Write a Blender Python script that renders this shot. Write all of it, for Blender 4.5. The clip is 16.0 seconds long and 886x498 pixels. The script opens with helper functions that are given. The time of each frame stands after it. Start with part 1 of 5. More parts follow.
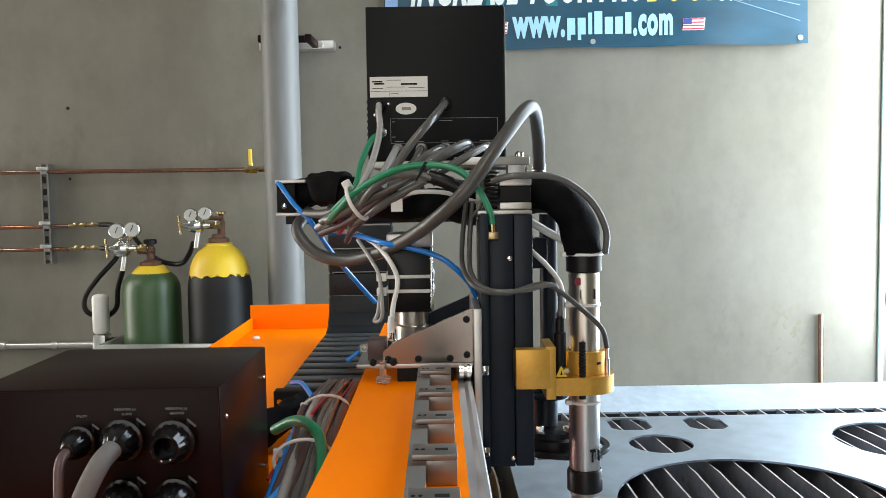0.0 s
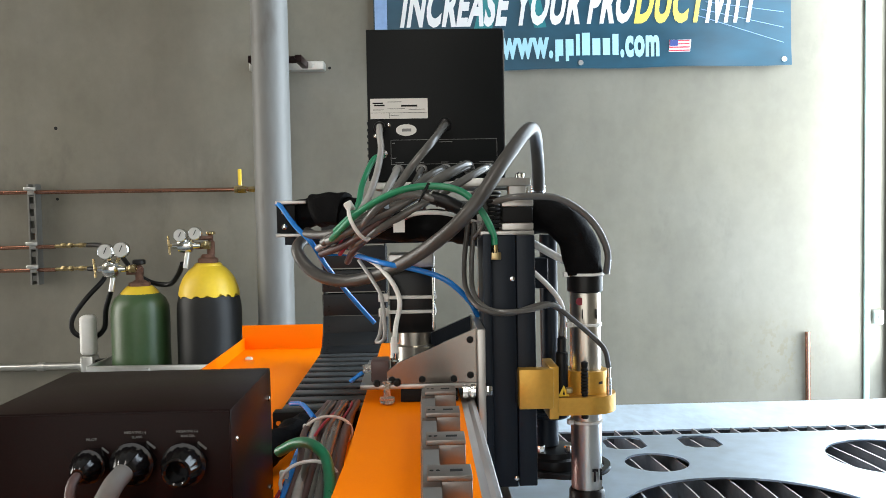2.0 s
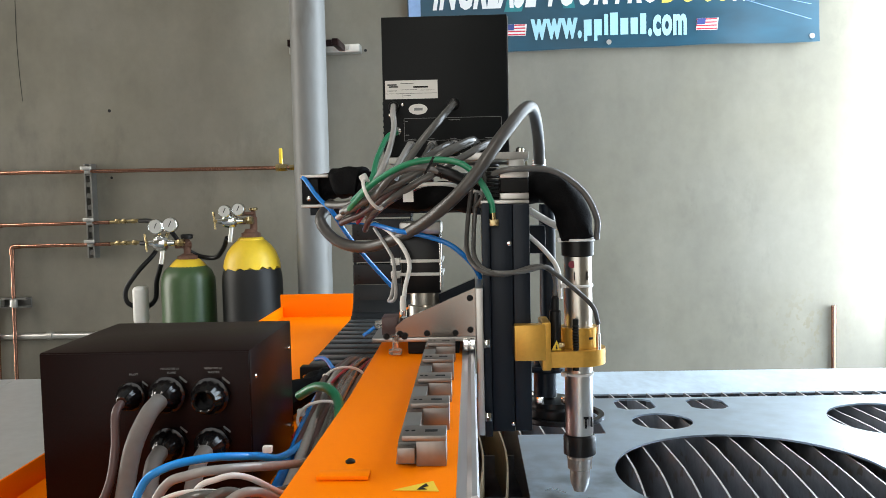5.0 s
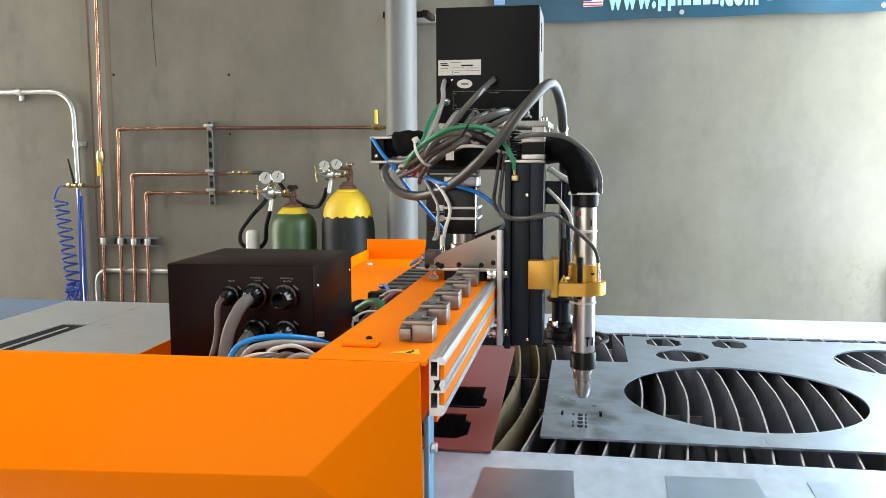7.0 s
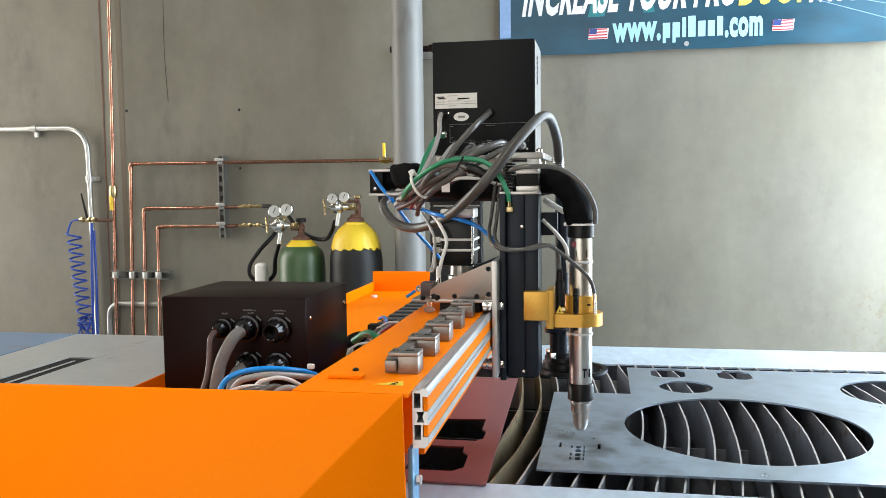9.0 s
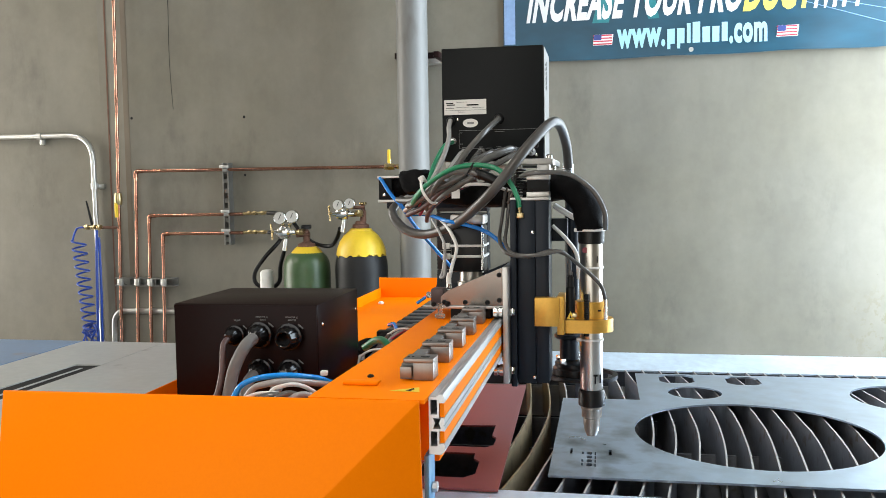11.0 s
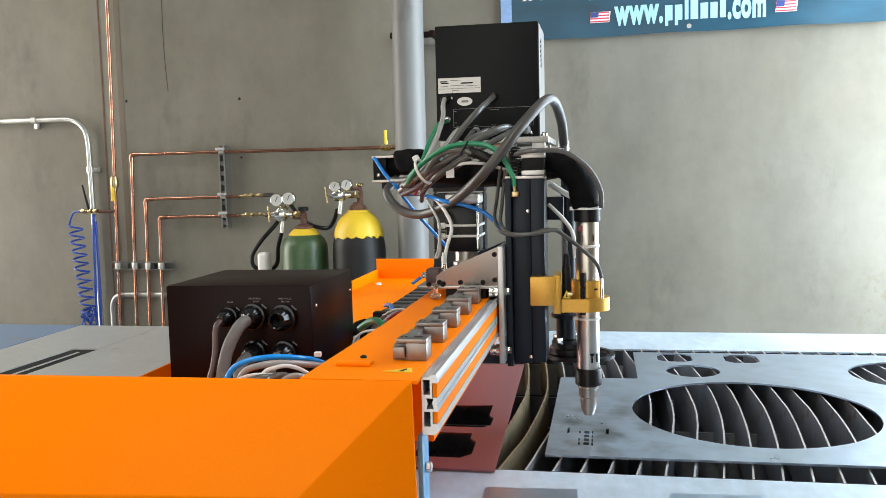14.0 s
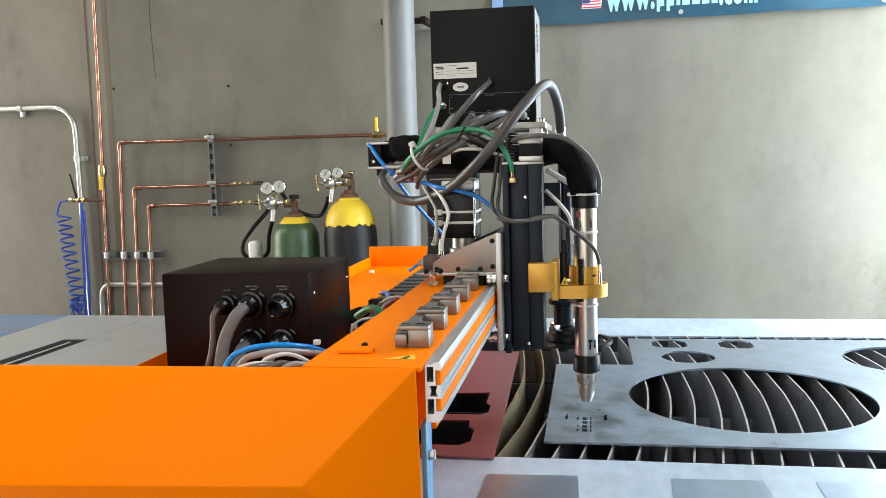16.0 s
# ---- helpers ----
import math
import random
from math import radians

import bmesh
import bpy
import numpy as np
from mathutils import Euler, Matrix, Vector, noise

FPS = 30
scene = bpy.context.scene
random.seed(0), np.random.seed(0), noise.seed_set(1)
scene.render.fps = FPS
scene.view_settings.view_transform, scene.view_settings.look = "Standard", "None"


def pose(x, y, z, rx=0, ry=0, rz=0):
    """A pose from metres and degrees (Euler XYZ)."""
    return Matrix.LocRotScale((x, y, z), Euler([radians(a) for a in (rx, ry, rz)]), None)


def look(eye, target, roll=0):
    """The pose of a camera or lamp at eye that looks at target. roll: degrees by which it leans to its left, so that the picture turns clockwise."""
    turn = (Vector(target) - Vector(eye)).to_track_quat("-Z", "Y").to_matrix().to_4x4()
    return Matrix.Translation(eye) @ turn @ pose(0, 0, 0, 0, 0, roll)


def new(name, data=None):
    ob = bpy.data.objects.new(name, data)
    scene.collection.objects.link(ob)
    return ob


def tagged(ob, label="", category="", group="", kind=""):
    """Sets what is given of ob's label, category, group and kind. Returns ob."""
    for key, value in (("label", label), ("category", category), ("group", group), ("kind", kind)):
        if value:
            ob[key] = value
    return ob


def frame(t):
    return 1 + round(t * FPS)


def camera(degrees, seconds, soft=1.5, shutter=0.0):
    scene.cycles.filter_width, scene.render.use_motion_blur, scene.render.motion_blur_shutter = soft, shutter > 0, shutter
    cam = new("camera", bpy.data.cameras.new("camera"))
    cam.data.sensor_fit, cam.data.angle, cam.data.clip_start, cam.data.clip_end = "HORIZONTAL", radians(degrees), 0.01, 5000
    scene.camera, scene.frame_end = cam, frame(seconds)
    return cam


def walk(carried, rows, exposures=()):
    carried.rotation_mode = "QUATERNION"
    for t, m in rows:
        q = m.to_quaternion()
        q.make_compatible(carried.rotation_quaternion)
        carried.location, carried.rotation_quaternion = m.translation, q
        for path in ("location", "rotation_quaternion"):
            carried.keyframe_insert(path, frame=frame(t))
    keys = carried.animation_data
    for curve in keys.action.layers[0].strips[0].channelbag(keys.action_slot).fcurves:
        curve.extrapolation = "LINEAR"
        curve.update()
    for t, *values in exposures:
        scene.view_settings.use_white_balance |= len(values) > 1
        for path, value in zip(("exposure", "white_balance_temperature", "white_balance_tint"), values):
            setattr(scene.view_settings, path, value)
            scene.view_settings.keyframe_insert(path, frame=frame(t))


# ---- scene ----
cam = camera(54.6, 16.0, soft=0.3)
PATH = [
    (0, (0.073, 0.01, 1.317), (0.013, 2.005, 1.184), -0.9),
    (0.5, (0.077, 0.009, 1.318), (0.012, 2.004, 1.196), -0.9),
    (1, (0.083, 0.01, 1.32), (0.028, 2.006, 1.215), -0.9),
    (1.5, (0.065, 0.007, 1.318), (0.032, 2.005, 1.222), -0.9),
    (2, (0.048, 0.004, 1.32), (0.03, 2.002, 1.23), -1.0),
    (2.5, (0.059, 0.006, 1.32), (0.027, 2.004, 1.236), -1.0),
    (3, (0.076, 0.008, 1.321), (0.034, 2.005, 1.24), -1.1),
    (3.5, (0.083, 0.008, 1.321), (0.034, 2.006, 1.245), -1.2),
    (4, (0.085, 0.002, 1.321), (0.046, 2.0, 1.247), -1.3),
    (4.5, (0.057, -0.033, 1.317), (0.033, 1.965, 1.227), -1.4),
    (5, (0.111, -0.108, 1.307), (-0.023, 1.883, 1.173), -1.2),
    (5.2, (0.151, -0.166, 1.297), (-0.057, 1.816, 1.134), -0.9),
    (7.3, (0.271, -0.391, 1.31), (-0.128, 1.556, 1.083), -0.4),
    (7.5, (0.272, -0.39, 1.31), (-0.131, 1.558, 1.102), -0.5),
    (8, (0.268, -0.39, 1.309), (-0.135, 1.559, 1.116), -0.7),
    (8.5, (0.286, -0.387, 1.31), (-0.13, 1.562, 1.137), -0.7),
    (9, (0.307, -0.386, 1.309), (-0.128, 1.561, 1.156), -0.7),
    (11.5, (0.288, -0.39, 1.309), (-0.148, 1.557, 1.171), -0.9),
    (12, (0.287, -0.39, 1.309), (-0.146, 1.557, 1.161), -0.9),
    (12.5, (0.287, -0.39, 1.308), (-0.153, 1.555, 1.15), -0.9),
    (13, (0.29, -0.385, 1.307), (-0.147, 1.56, 1.146), -1.0),
    (13.5, (0.294, -0.381, 1.305), (-0.144, 1.562, 1.129), -1.2),
    (14, (0.298, -0.377, 1.305), (-0.14, 1.566, 1.124), -1.4),
    (14.5, (0.297, -0.376, 1.303), (-0.132, 1.568, 1.112), -1.6),
    (15, (0.292, -0.375, 1.303), (-0.133, 1.569, 1.102), -1.6),
    (15.5, (0.278, -0.372, 1.302), (-0.137, 1.574, 1.096), -1.5),
    (16, (0.28, -0.371, 1.302), (-0.13, 1.576, 1.093), -1.6),
]
walk(cam, [(t, look(eye, target, roll)) for t, eye, target, roll in PATH], exposures=[(0.0, -0.20), (4.6, -0.20), (6.6, 0.06), (16.0, 0.06)])

# ---- world, daylight through the door openings, added lamps ----
world = bpy.data.worlds.new("world")
scene.world = world
world.use_nodes = True
wn = world.node_tree
sky = wn.nodes.new("ShaderNodeTexSky")
sky.sky_type = "NISHITA"
sky.sun_disc = False
sky.sun_elevation, sky.sun_rotation = radians(40), radians(100)
wn.links.new(sky.outputs[0], wn.nodes["Background"].inputs[0])
wn.nodes["Background"].inputs[1].default_value = 0.08


def area(name, m, w, h, power, col):
    d = bpy.data.lights.new(name, "AREA")
    d.shape, d.size, d.size_y, d.energy, d.color = "RECTANGLE", w, h, power, col
    ob = new(name, d)
    ob.matrix_world = m
    return ob


# daylight in the east door (beside the table), an added lamp for glare on the wall by that door,
# an added fill lamp to the south (behind the camera), daylight in an unseen west door, two overhead lamps
area("daylight_east", look((1.500, 2.08, 1.70), (0, 2.08, 1.70)), 1.56, 3.3, 122, (0.79, 0.93, 1.05))
area("east_glare_lamp", look((1.498, 2.76, 1.75), (0, 2.76, 1.75)), 0.20, 1.9, 34, (0.86, 0.96, 1.03))
area("fill_south", look((-0.7, -1.49, 1.6), (-0.7, 0, 1.6)), 2.4, 2.6, 38, (1.0, 0.96, 0.88))
area("daylight_west", look((-4.49, 1.95, 1.7), (0, 1.95, 1.7)), 1.7, 3.0, 150, (1.0, 0.96, 0.88))
for lx, ly, lz, length, power in ((-4.0, 0.4, 4.2, 1.2, 60), (0.0, -0.6, 3.5, 1.6, 26)):
    area("overhead_lamp", look((lx, ly, lz), (lx, ly, 0)), 0.25, length, power, (1.0, 0.95, 0.86))


# ---- materials ----
def mat(name, col, rough=0.5, metal=0.0, var=0.12, scale=6.0, fine=60.0, bump=0.0, rvar=0.12, stretch=(1, 1, 1), coat=0.0, wear=None, wear_at=0.62, spec=0.5, rand=0.0):
    m = bpy.data.materials.new(name)
    m.use_nodes = True
    n, l = m.node_tree.nodes, m.node_tree.links
    b = n["Principled BSDF"]
    tc, mp = n.new("ShaderNodeTexCoord"), n.new("ShaderNodeMapping")
    mp.inputs["Scale"].default_value = stretch
    l.new(tc.outputs["Object"], mp.inputs[0])
    big, small = n.new("ShaderNodeTexNoise"), n.new("ShaderNodeTexNoise")
    big.inputs["Scale"].default_value, big.inputs["Detail"].default_value = scale, 5
    small.inputs["Scale"].default_value, small.inputs["Detail"].default_value = fine, 6
    l.new(mp.outputs[0], big.inputs[0]), l.new(mp.outputs[0], small.inputs[0])
    mixn = n.new("ShaderNodeMath")
    mixn.operation = "MULTIPLY_ADD"
    l.new(small.outputs[0], mixn.inputs[0])
    mixn.inputs[1].default_value = 0.45
    half = n.new("ShaderNodeMath")
    half.operation = "MULTIPLY"
    half.inputs[1].default_value = 0.55
    l.new(big.outputs[0], half.inputs[0]), l.new(half.outputs[0], mixn.inputs[2])
    ramp = n.new("ShaderNodeValToRGB")
    e = ramp.color_ramp.elements
    e[0].position, e[1].position = 0.32, 0.68
    e[0].color = (*[c * (1 - var) for c in col], 1)
    e[1].color = (*[min(1, c * (1 + var)) for c in col], 1)
    l.new(mixn.outputs[0], ramp.inputs[0])
    last = ramp.outputs[0]
    if wear:
        wr, mx = n.new("ShaderNodeValToRGB"), n.new("ShaderNodeMixRGB")
        wr.color_ramp.elements[0].position, wr.color_ramp.elements[1].position = wear_at, wear_at + 0.06
        wnz = n.new("ShaderNodeTexNoise")
        wnz.inputs["Scale"].default_value, wnz.inputs["Detail"].default_value = scale * 1.7, 9
        l.new(mp.outputs[0], wnz.inputs[0]), l.new(wnz.outputs[0], wr.inputs[0]), l.new(wr.outputs[0], mx.inputs[0])
        l.new(last, mx.inputs[1])
        mx.inputs[2].default_value = (*wear, 1)
        last = mx.outputs[0]
    if rand:
        info, hsv, mr = n.new("ShaderNodeObjectInfo"), n.new("ShaderNodeHueSaturation"), n.new("ShaderNodeMapRange")
        mr.inputs[3].default_value, mr.inputs[4].default_value = 1 - rand, 1 + rand
        l.new(info.outputs["Random"], mr.inputs[0]), l.new(mr.outputs[0], hsv.inputs["Value"]), l.new(last, hsv.inputs["Color"])
        last = hsv.outputs[0]
    l.new(last, b.inputs["Base Color"])
    rr = n.new("ShaderNodeMapRange")
    rr.inputs[3].default_value, rr.inputs[4].default_value = max(0.03, rough - rvar), min(1, rough + rvar)
    l.new(mixn.outputs[0], rr.inputs[0]), l.new(rr.outputs[0], b.inputs["Roughness"])
    b.inputs["Metallic"].default_value = metal
    b.inputs["Coat Weight"].default_value = coat
    b.inputs["Specular IOR Level"].default_value = spec
    if bump:
        bp = n.new("ShaderNodeBump")
        bp.inputs["Strength"].default_value, bp.inputs["Distance"].default_value = bump, 0.002
        l.new(small.outputs[0], bp.inputs["Height"]), l.new(bp.outputs[0], b.inputs["Normal"])
    return m


def concrete_mat(name, col, flakes=None):
    m = bpy.data.materials.new(name)
    m.use_nodes = True
    n, l = m.node_tree.nodes, m.node_tree.links
    b, tc = n["Principled BSDF"], n.new("ShaderNodeTexCoord")

    def nz(scale, det, st, ro=0.55):
        mp, t = n.new("ShaderNodeMapping"), n.new("ShaderNodeTexNoise")
        mp.inputs["Scale"].default_value = st
        t.inputs["Scale"].default_value, t.inputs["Detail"].default_value, t.inputs["Roughness"].default_value = scale, det, ro
        l.new(tc.outputs["Object"], mp.inputs[0]), l.new(mp.outputs[0], t.inputs[0])
        return t.outputs[0]

    def mult(a, fac_out, lo, hi, p0, p1):
        mr, mx = n.new("ShaderNodeMapRange"), n.new("ShaderNodeMixRGB")
        mr.inputs[1].default_value, mr.inputs[2].default_value, mr.inputs[3].default_value, mr.inputs[4].default_value = p0, p1, lo, hi
        l.new(fac_out, mr.inputs[0])
        mx.blend_type, mx.inputs[0].default_value = "MULTIPLY", 1.0
        l.new(a, mx.inputs[1]), l.new(mr.outputs[0], mx.inputs[2])
        return mx.outputs[0]

    base = n.new("ShaderNodeValToRGB")
    e = base.color_ramp.elements
    e[0].position, e[1].position = 0.34, 0.66
    e[0].color = (col[0] * 0.88, col[1] * 0.86, col[2] * 0.80, 1)
    e[1].color = (col[0] * 1.12, col[1] * 1.13, col[2] * 1.18, 1)
    l.new(nz(0.9, 7, (1, 1, 1), 0.6), base.inputs[0])
    c = mult(base.outputs[0], nz(2.6, 9, (1, 1, 0.55), 0.62), 0.82, 1.12, 0.34, 0.66)
    c = mult(c, nz(7, 9, (1, 1, 0.16), 0.62), 0.96, 1.03, 0.35, 0.65)
    c = mult(c, nz(22, 8, (1, 1, 1), 0.6), 0.96, 1.04, 0.35, 0.65)
    c = mult(c, nz(1.7, 10, (1.4, 1.4, 0.7), 0.72), 0.80, 1.0, 0.32, 0.43)
    c = mult(c, nz(9, 10, (1, 1, 1), 0.75), 0.86, 1.0, 0.30, 0.36)
    c = mult(c, nz(110, 3, (1, 1, 1)), 0.70, 1.0, 0.215, 0.25)
    if flakes:
        off, vm, mr, mul = n.new("ShaderNodeVectorMath"), n.new("ShaderNodeVectorMath"), n.new("ShaderNodeMapRange"), n.new("ShaderNodeMath")
        off.operation, vm.operation, mul.operation = "SUBTRACT", "LENGTH", "MULTIPLY"
        off.inputs[1].default_value = flakes
        l.new(tc.outputs["Object"], off.inputs[0]), l.new(off.outputs[0], vm.inputs[0]), l.new(vm.outputs["Value"], mr.inputs[0])
        mr.inputs[1].default_value, mr.inputs[2].default_value, mr.inputs[3].default_value, mr.inputs[4].default_value = 0.04, 0.19, 1.0, 0.0
        spots = n.new("ShaderNodeMapRange")
        spots.inputs[1].default_value, spots.inputs[2].default_value = 0.53, 0.58
        l.new(nz(34, 8, (1, 1, 0.8), 0.7), spots.inputs[0])
        l.new(mr.outputs[0], mul.inputs[0]), l.new(spots.outputs[0], mul.inputs[1])
        mx = n.new("ShaderNodeMixRGB")
        l.new(mul.outputs[0], mx.inputs[0]), l.new(c, mx.inputs[1])
        mx.inputs[2].default_value = (col[0] * 0.87, col[1] * 0.83, col[2] * 0.72, 1)
        c = mx.outputs[0]
    l.new(c, b.inputs["Base Color"])
    b.inputs["Roughness"].default_value = 0.72
    bp = n.new("ShaderNodeBump")
    bp.inputs["Strength"].default_value, bp.inputs["Distance"].default_value = 0.22, 0.004
    l.new(nz(12, 9, (1, 1, 1), 0.62), bp.inputs["Height"]), l.new(bp.outputs[0], b.inputs["Normal"])
    return m


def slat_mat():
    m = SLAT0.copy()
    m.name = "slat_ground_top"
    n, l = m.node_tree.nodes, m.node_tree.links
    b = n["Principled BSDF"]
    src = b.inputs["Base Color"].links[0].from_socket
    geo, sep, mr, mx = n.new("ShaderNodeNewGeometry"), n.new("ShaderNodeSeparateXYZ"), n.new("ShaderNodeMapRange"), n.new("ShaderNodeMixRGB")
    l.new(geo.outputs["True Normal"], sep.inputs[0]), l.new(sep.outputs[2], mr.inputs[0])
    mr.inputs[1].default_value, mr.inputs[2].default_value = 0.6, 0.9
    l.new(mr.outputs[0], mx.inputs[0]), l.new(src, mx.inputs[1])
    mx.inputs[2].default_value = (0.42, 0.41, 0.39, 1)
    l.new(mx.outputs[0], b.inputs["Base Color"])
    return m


CONCRETE = concrete_mat("concrete_wall", (0.170, 0.158, 0.124))
CONCRETEN = concrete_mat("concrete_back_wall", (0.170, 0.158, 0.124), (1.15, 2.885, 0.80))
JOINTC = concrete_mat("concrete_joint", (0.182, 0.171, 0.140))
SHADERUSTC = concrete_mat("rust_and_pipe_shadow_concrete", (0.150, 0.122, 0.088))
FLOORC = concrete_mat("concrete_floor", (0.22, 0.21, 0.195))
CEIL = mat("ceiling_paint", (0.38, 0.38, 0.37), 0.8)
ORANGE = mat("orange_powder_coat", (1.0, 0.222, 0.0005), 0.42, var=0.04, scale=3, fine=300, bump=0.03, rvar=0.06, spec=0.05)
BLACK = mat("red_tinted_black_coat", (0.0110, 0.0044, 0.0042), 0.36, var=0.25, fine=500, bump=0.04, rvar=0.08, spec=0.09)
BLACKBOX = mat("black_box_paint", (0.0045, 0.0055, 0.0062), 0.5, var=0.2, fine=400, bump=0.06, spec=0.16)
ANOD = mat("black_anodised", (0.009, 0.013, 0.020), 0.40, 0.1, var=0.2, stretch=(1, 1, 0.05), fine=200, spec=0.22)
CLAMPA = mat("machined_clamp", (0.27, 0.245, 0.225), 0.42, 0.85, var=0.12, fine=160)
ALUG = mat("satin_gusset_plate", (0.24, 0.215, 0.195), 0.24, 1.0, var=0.10, stretch=(0.08, 1, 1), fine=160, rvar=0.08)
SLATR = mat("scorched_slat_steel", (0.26, 0.21, 0.13), 0.5, 0.35, var=0.25, scale=14, fine=80, bump=0.15, wear=(0.16, 0.12, 0.08), wear_at=0.58)
CLAMPD = mat("dull_grey_bar", (0.20, 0.195, 0.185), 0.5, 0.5, var=0.12, fine=160)
BUTTON = mat("red_button", (0.17, 0.008, 0.02), 0.4)
CHAINLIT = mat("chain_plastic_sky_lit", (0.050, 0.056, 0.060), 0.36, var=0.15, fine=200, bump=0.04, spec=0.3)
CHAINSHADE = mat("chain_plastic_shaded", (0.016, 0.018, 0.020), 0.42, var=0.15, fine=200, bump=0.04, spec=0.2)
NYLON = mat("gland_nylon", (0.006, 0.0055, 0.006), 0.16, var=0.15, spec=0.4)
ALU = mat("brushed_aluminium", (0.50, 0.485, 0.46), 0.42, 1.0, var=0.10, stretch=(1, 1, 0.08), fine=160, rvar=0.1)
ALUX = mat("extruded_aluminium", (0.54, 0.545, 0.56), 0.33, 0.6, var=0.09, stretch=(1, 0.05, 1), fine=160)
STEEL = mat("steel_plate", (0.56, 0.67, 0.82), 0.31, 0.90, var=0.14, scale=3.5, fine=26, bump=0.03, rvar=0.12)
STEELG = mat("grey_steel_sheet", (0.54, 0.55, 0.54), 0.38, 0.6, var=0.12, scale=3, fine=40, bump=0.05, wear=(0.38, 0.38, 0.37))
STEELB = mat("blue_steel_sheet", (0.22, 0.31, 0.46), 0.42, 0.5, var=0.12, scale=3, fine=40, wear=(0.25, 0.27, 0.33))
GALV = mat("galvanised_flange", (0.55, 0.655, 0.76), 0.36, 0.35, var=0.22, scale=6, fine=45, bump=0.06, stretch=(1, 0.5, 1))
SLAT0 = mat("slat_steel", (0.23, 0.24, 0.265), 0.45, 0.35, var=0.3, scale=14, fine=80, bump=0.15, wear=(0.17, 0.15, 0.13), wear_at=0.60, rand=0.15)
SCRAP = mat("red_reflection_offcut", (0.34, 0.130, 0.142), 0.34, 0.45, var=0.12, scale=4, fine=40, bump=0.03)
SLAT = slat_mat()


def sooty(base, name, centre, reach):
    """A copy of a metal with soot smudges round one spot."""
    m = base.copy()
    m.name = name
    n, l = m.node_tree.nodes, m.node_tree.links
    b = n["Principled BSDF"]
    src = b.inputs["Base Color"].links[0].from_socket
    tc, off, ln, near = n.new("ShaderNodeTexCoord"), n.new("ShaderNodeVectorMath"), n.new("ShaderNodeVectorMath"), n.new("ShaderNodeMapRange")
    off.operation, ln.operation = "SUBTRACT", "LENGTH"
    off.inputs[1].default_value = centre
    near.inputs[1].default_value, near.inputs[2].default_value, near.inputs[3].default_value, near.inputs[4].default_value = reach * 0.15, reach, 1.0, 0.12
    cloud, blot, mul, mx = n.new("ShaderNodeTexNoise"), n.new("ShaderNodeMapRange"), n.new("ShaderNodeMath"), n.new("ShaderNodeMixRGB")
    cloud.inputs["Scale"].default_value, cloud.inputs["Detail"].default_value = 15, 4
    blot.inputs[1].default_value, blot.inputs[2].default_value, blot.inputs[3].default_value, blot.inputs[4].default_value = 0.42, 0.66, 0.0, 0.8
    mul.operation = "MULTIPLY"
    l.new(tc.outputs["Object"], off.inputs[0]), l.new(off.outputs[0], ln.inputs[0]), l.new(ln.outputs["Value"], near.inputs[0])
    l.new(tc.outputs["Object"], cloud.inputs[0]), l.new(cloud.outputs[0], blot.inputs[0])
    l.new(near.outputs[0], mul.inputs[0]), l.new(blot.outputs[0], mul.inputs[1]), l.new(mul.outputs[0], mx.inputs[0])
    l.new(src, mx.inputs[1])
    mx.inputs[2].default_value = (0.10, 0.11, 0.12, 1)
    l.new(mx.outputs[0], b.inputs["Base Color"])
    return m


PLATE = sooty(STEEL, "sooty_steel_plate", (-0.40, -0.20, 0), 0.30)
PIT = mat("water_pan", (0.060, 0.066, 0.078), 0.35, 0.2, var=0.3)
STAIN = mat("stainless", (0.52, 0.49, 0.44), 0.31, 1.0, var=0.12, stretch=(1, 1, 0.06), fine=120)
NOZZLE = mat("nozzle_metal", (0.42, 0.38, 0.33), 0.38, 0.9, var=0.25, fine=120)
CHROME = mat("chrome", (0.75, 0.75, 0.73), 0.14, 1.0, var=0.06)
GOLD = mat("gold_anodised", (0.60, 0.33, 0.055), 0.36, 0.55, var=0.10, fine=200)
HOSE = mat("grey_hose", (0.062, 0.058, 0.053), 0.36, var=0.12, scale=12, fine=150, bump=0.03)
CABLE = mat("grey_cable", (0.105, 0.102, 0.096), 0.20, var=0.15, scale=14, fine=150)
CABLEL = mat("light_grey_cable", (0.32, 0.315, 0.305), 0.2, var=0.12, scale=14, fine=150)
CABLEM = mat("matt_grey_cable", (0.150, 0.145, 0.138), 0.55, var=0.12, scale=14, fine=150, spec=0.3)
BLUET = mat("bright_blue_tube", (0.012, 0.30, 0.85), 0.24, var=0.10, scale=10)
BROWNC = mat("brown_cable", (0.085, 0.048, 0.045), 0.45, var=0.15)
CLOTH = mat("black_sleeve", (0.004, 0.004, 0.0045), 0.72, var=0.3, scale=20, fine=260, bump=0.4, spec=0.08)
RUBBER = mat("black_rubber", (0.007, 0.007, 0.0075), 0.35, var=0.2, spec=0.25)
GREENC = mat("green_cable", (0.016, 0.21, 0.10), 0.3, var=0.12, scale=10)
BLUEC = mat("blue_tube", (0.014, 0.20, 0.66), 0.22, var=0.12, scale=10, coat=0.15)
REDC = mat("red_wire", (0.34, 0.02, 0.05), 0.4)
WHITEP = mat("white_plastic", (0.72, 0.71, 0.68), 0.4, var=0.06)
CLEAR = mat("cloudy_plastic", (0.80, 0.78, 0.72), 0.15, var=0.05)
CLEAR.node_tree.nodes["Principled BSDF"].inputs["Transmission Weight"].default_value = 0.85
COPPER = mat("copper", (0.40, 0.20, 0.14), 0.22, 1.0, var=0.22, scale=9, fine=50, wear=(0.33, 0.16, 0.10), wear_at=0.58)
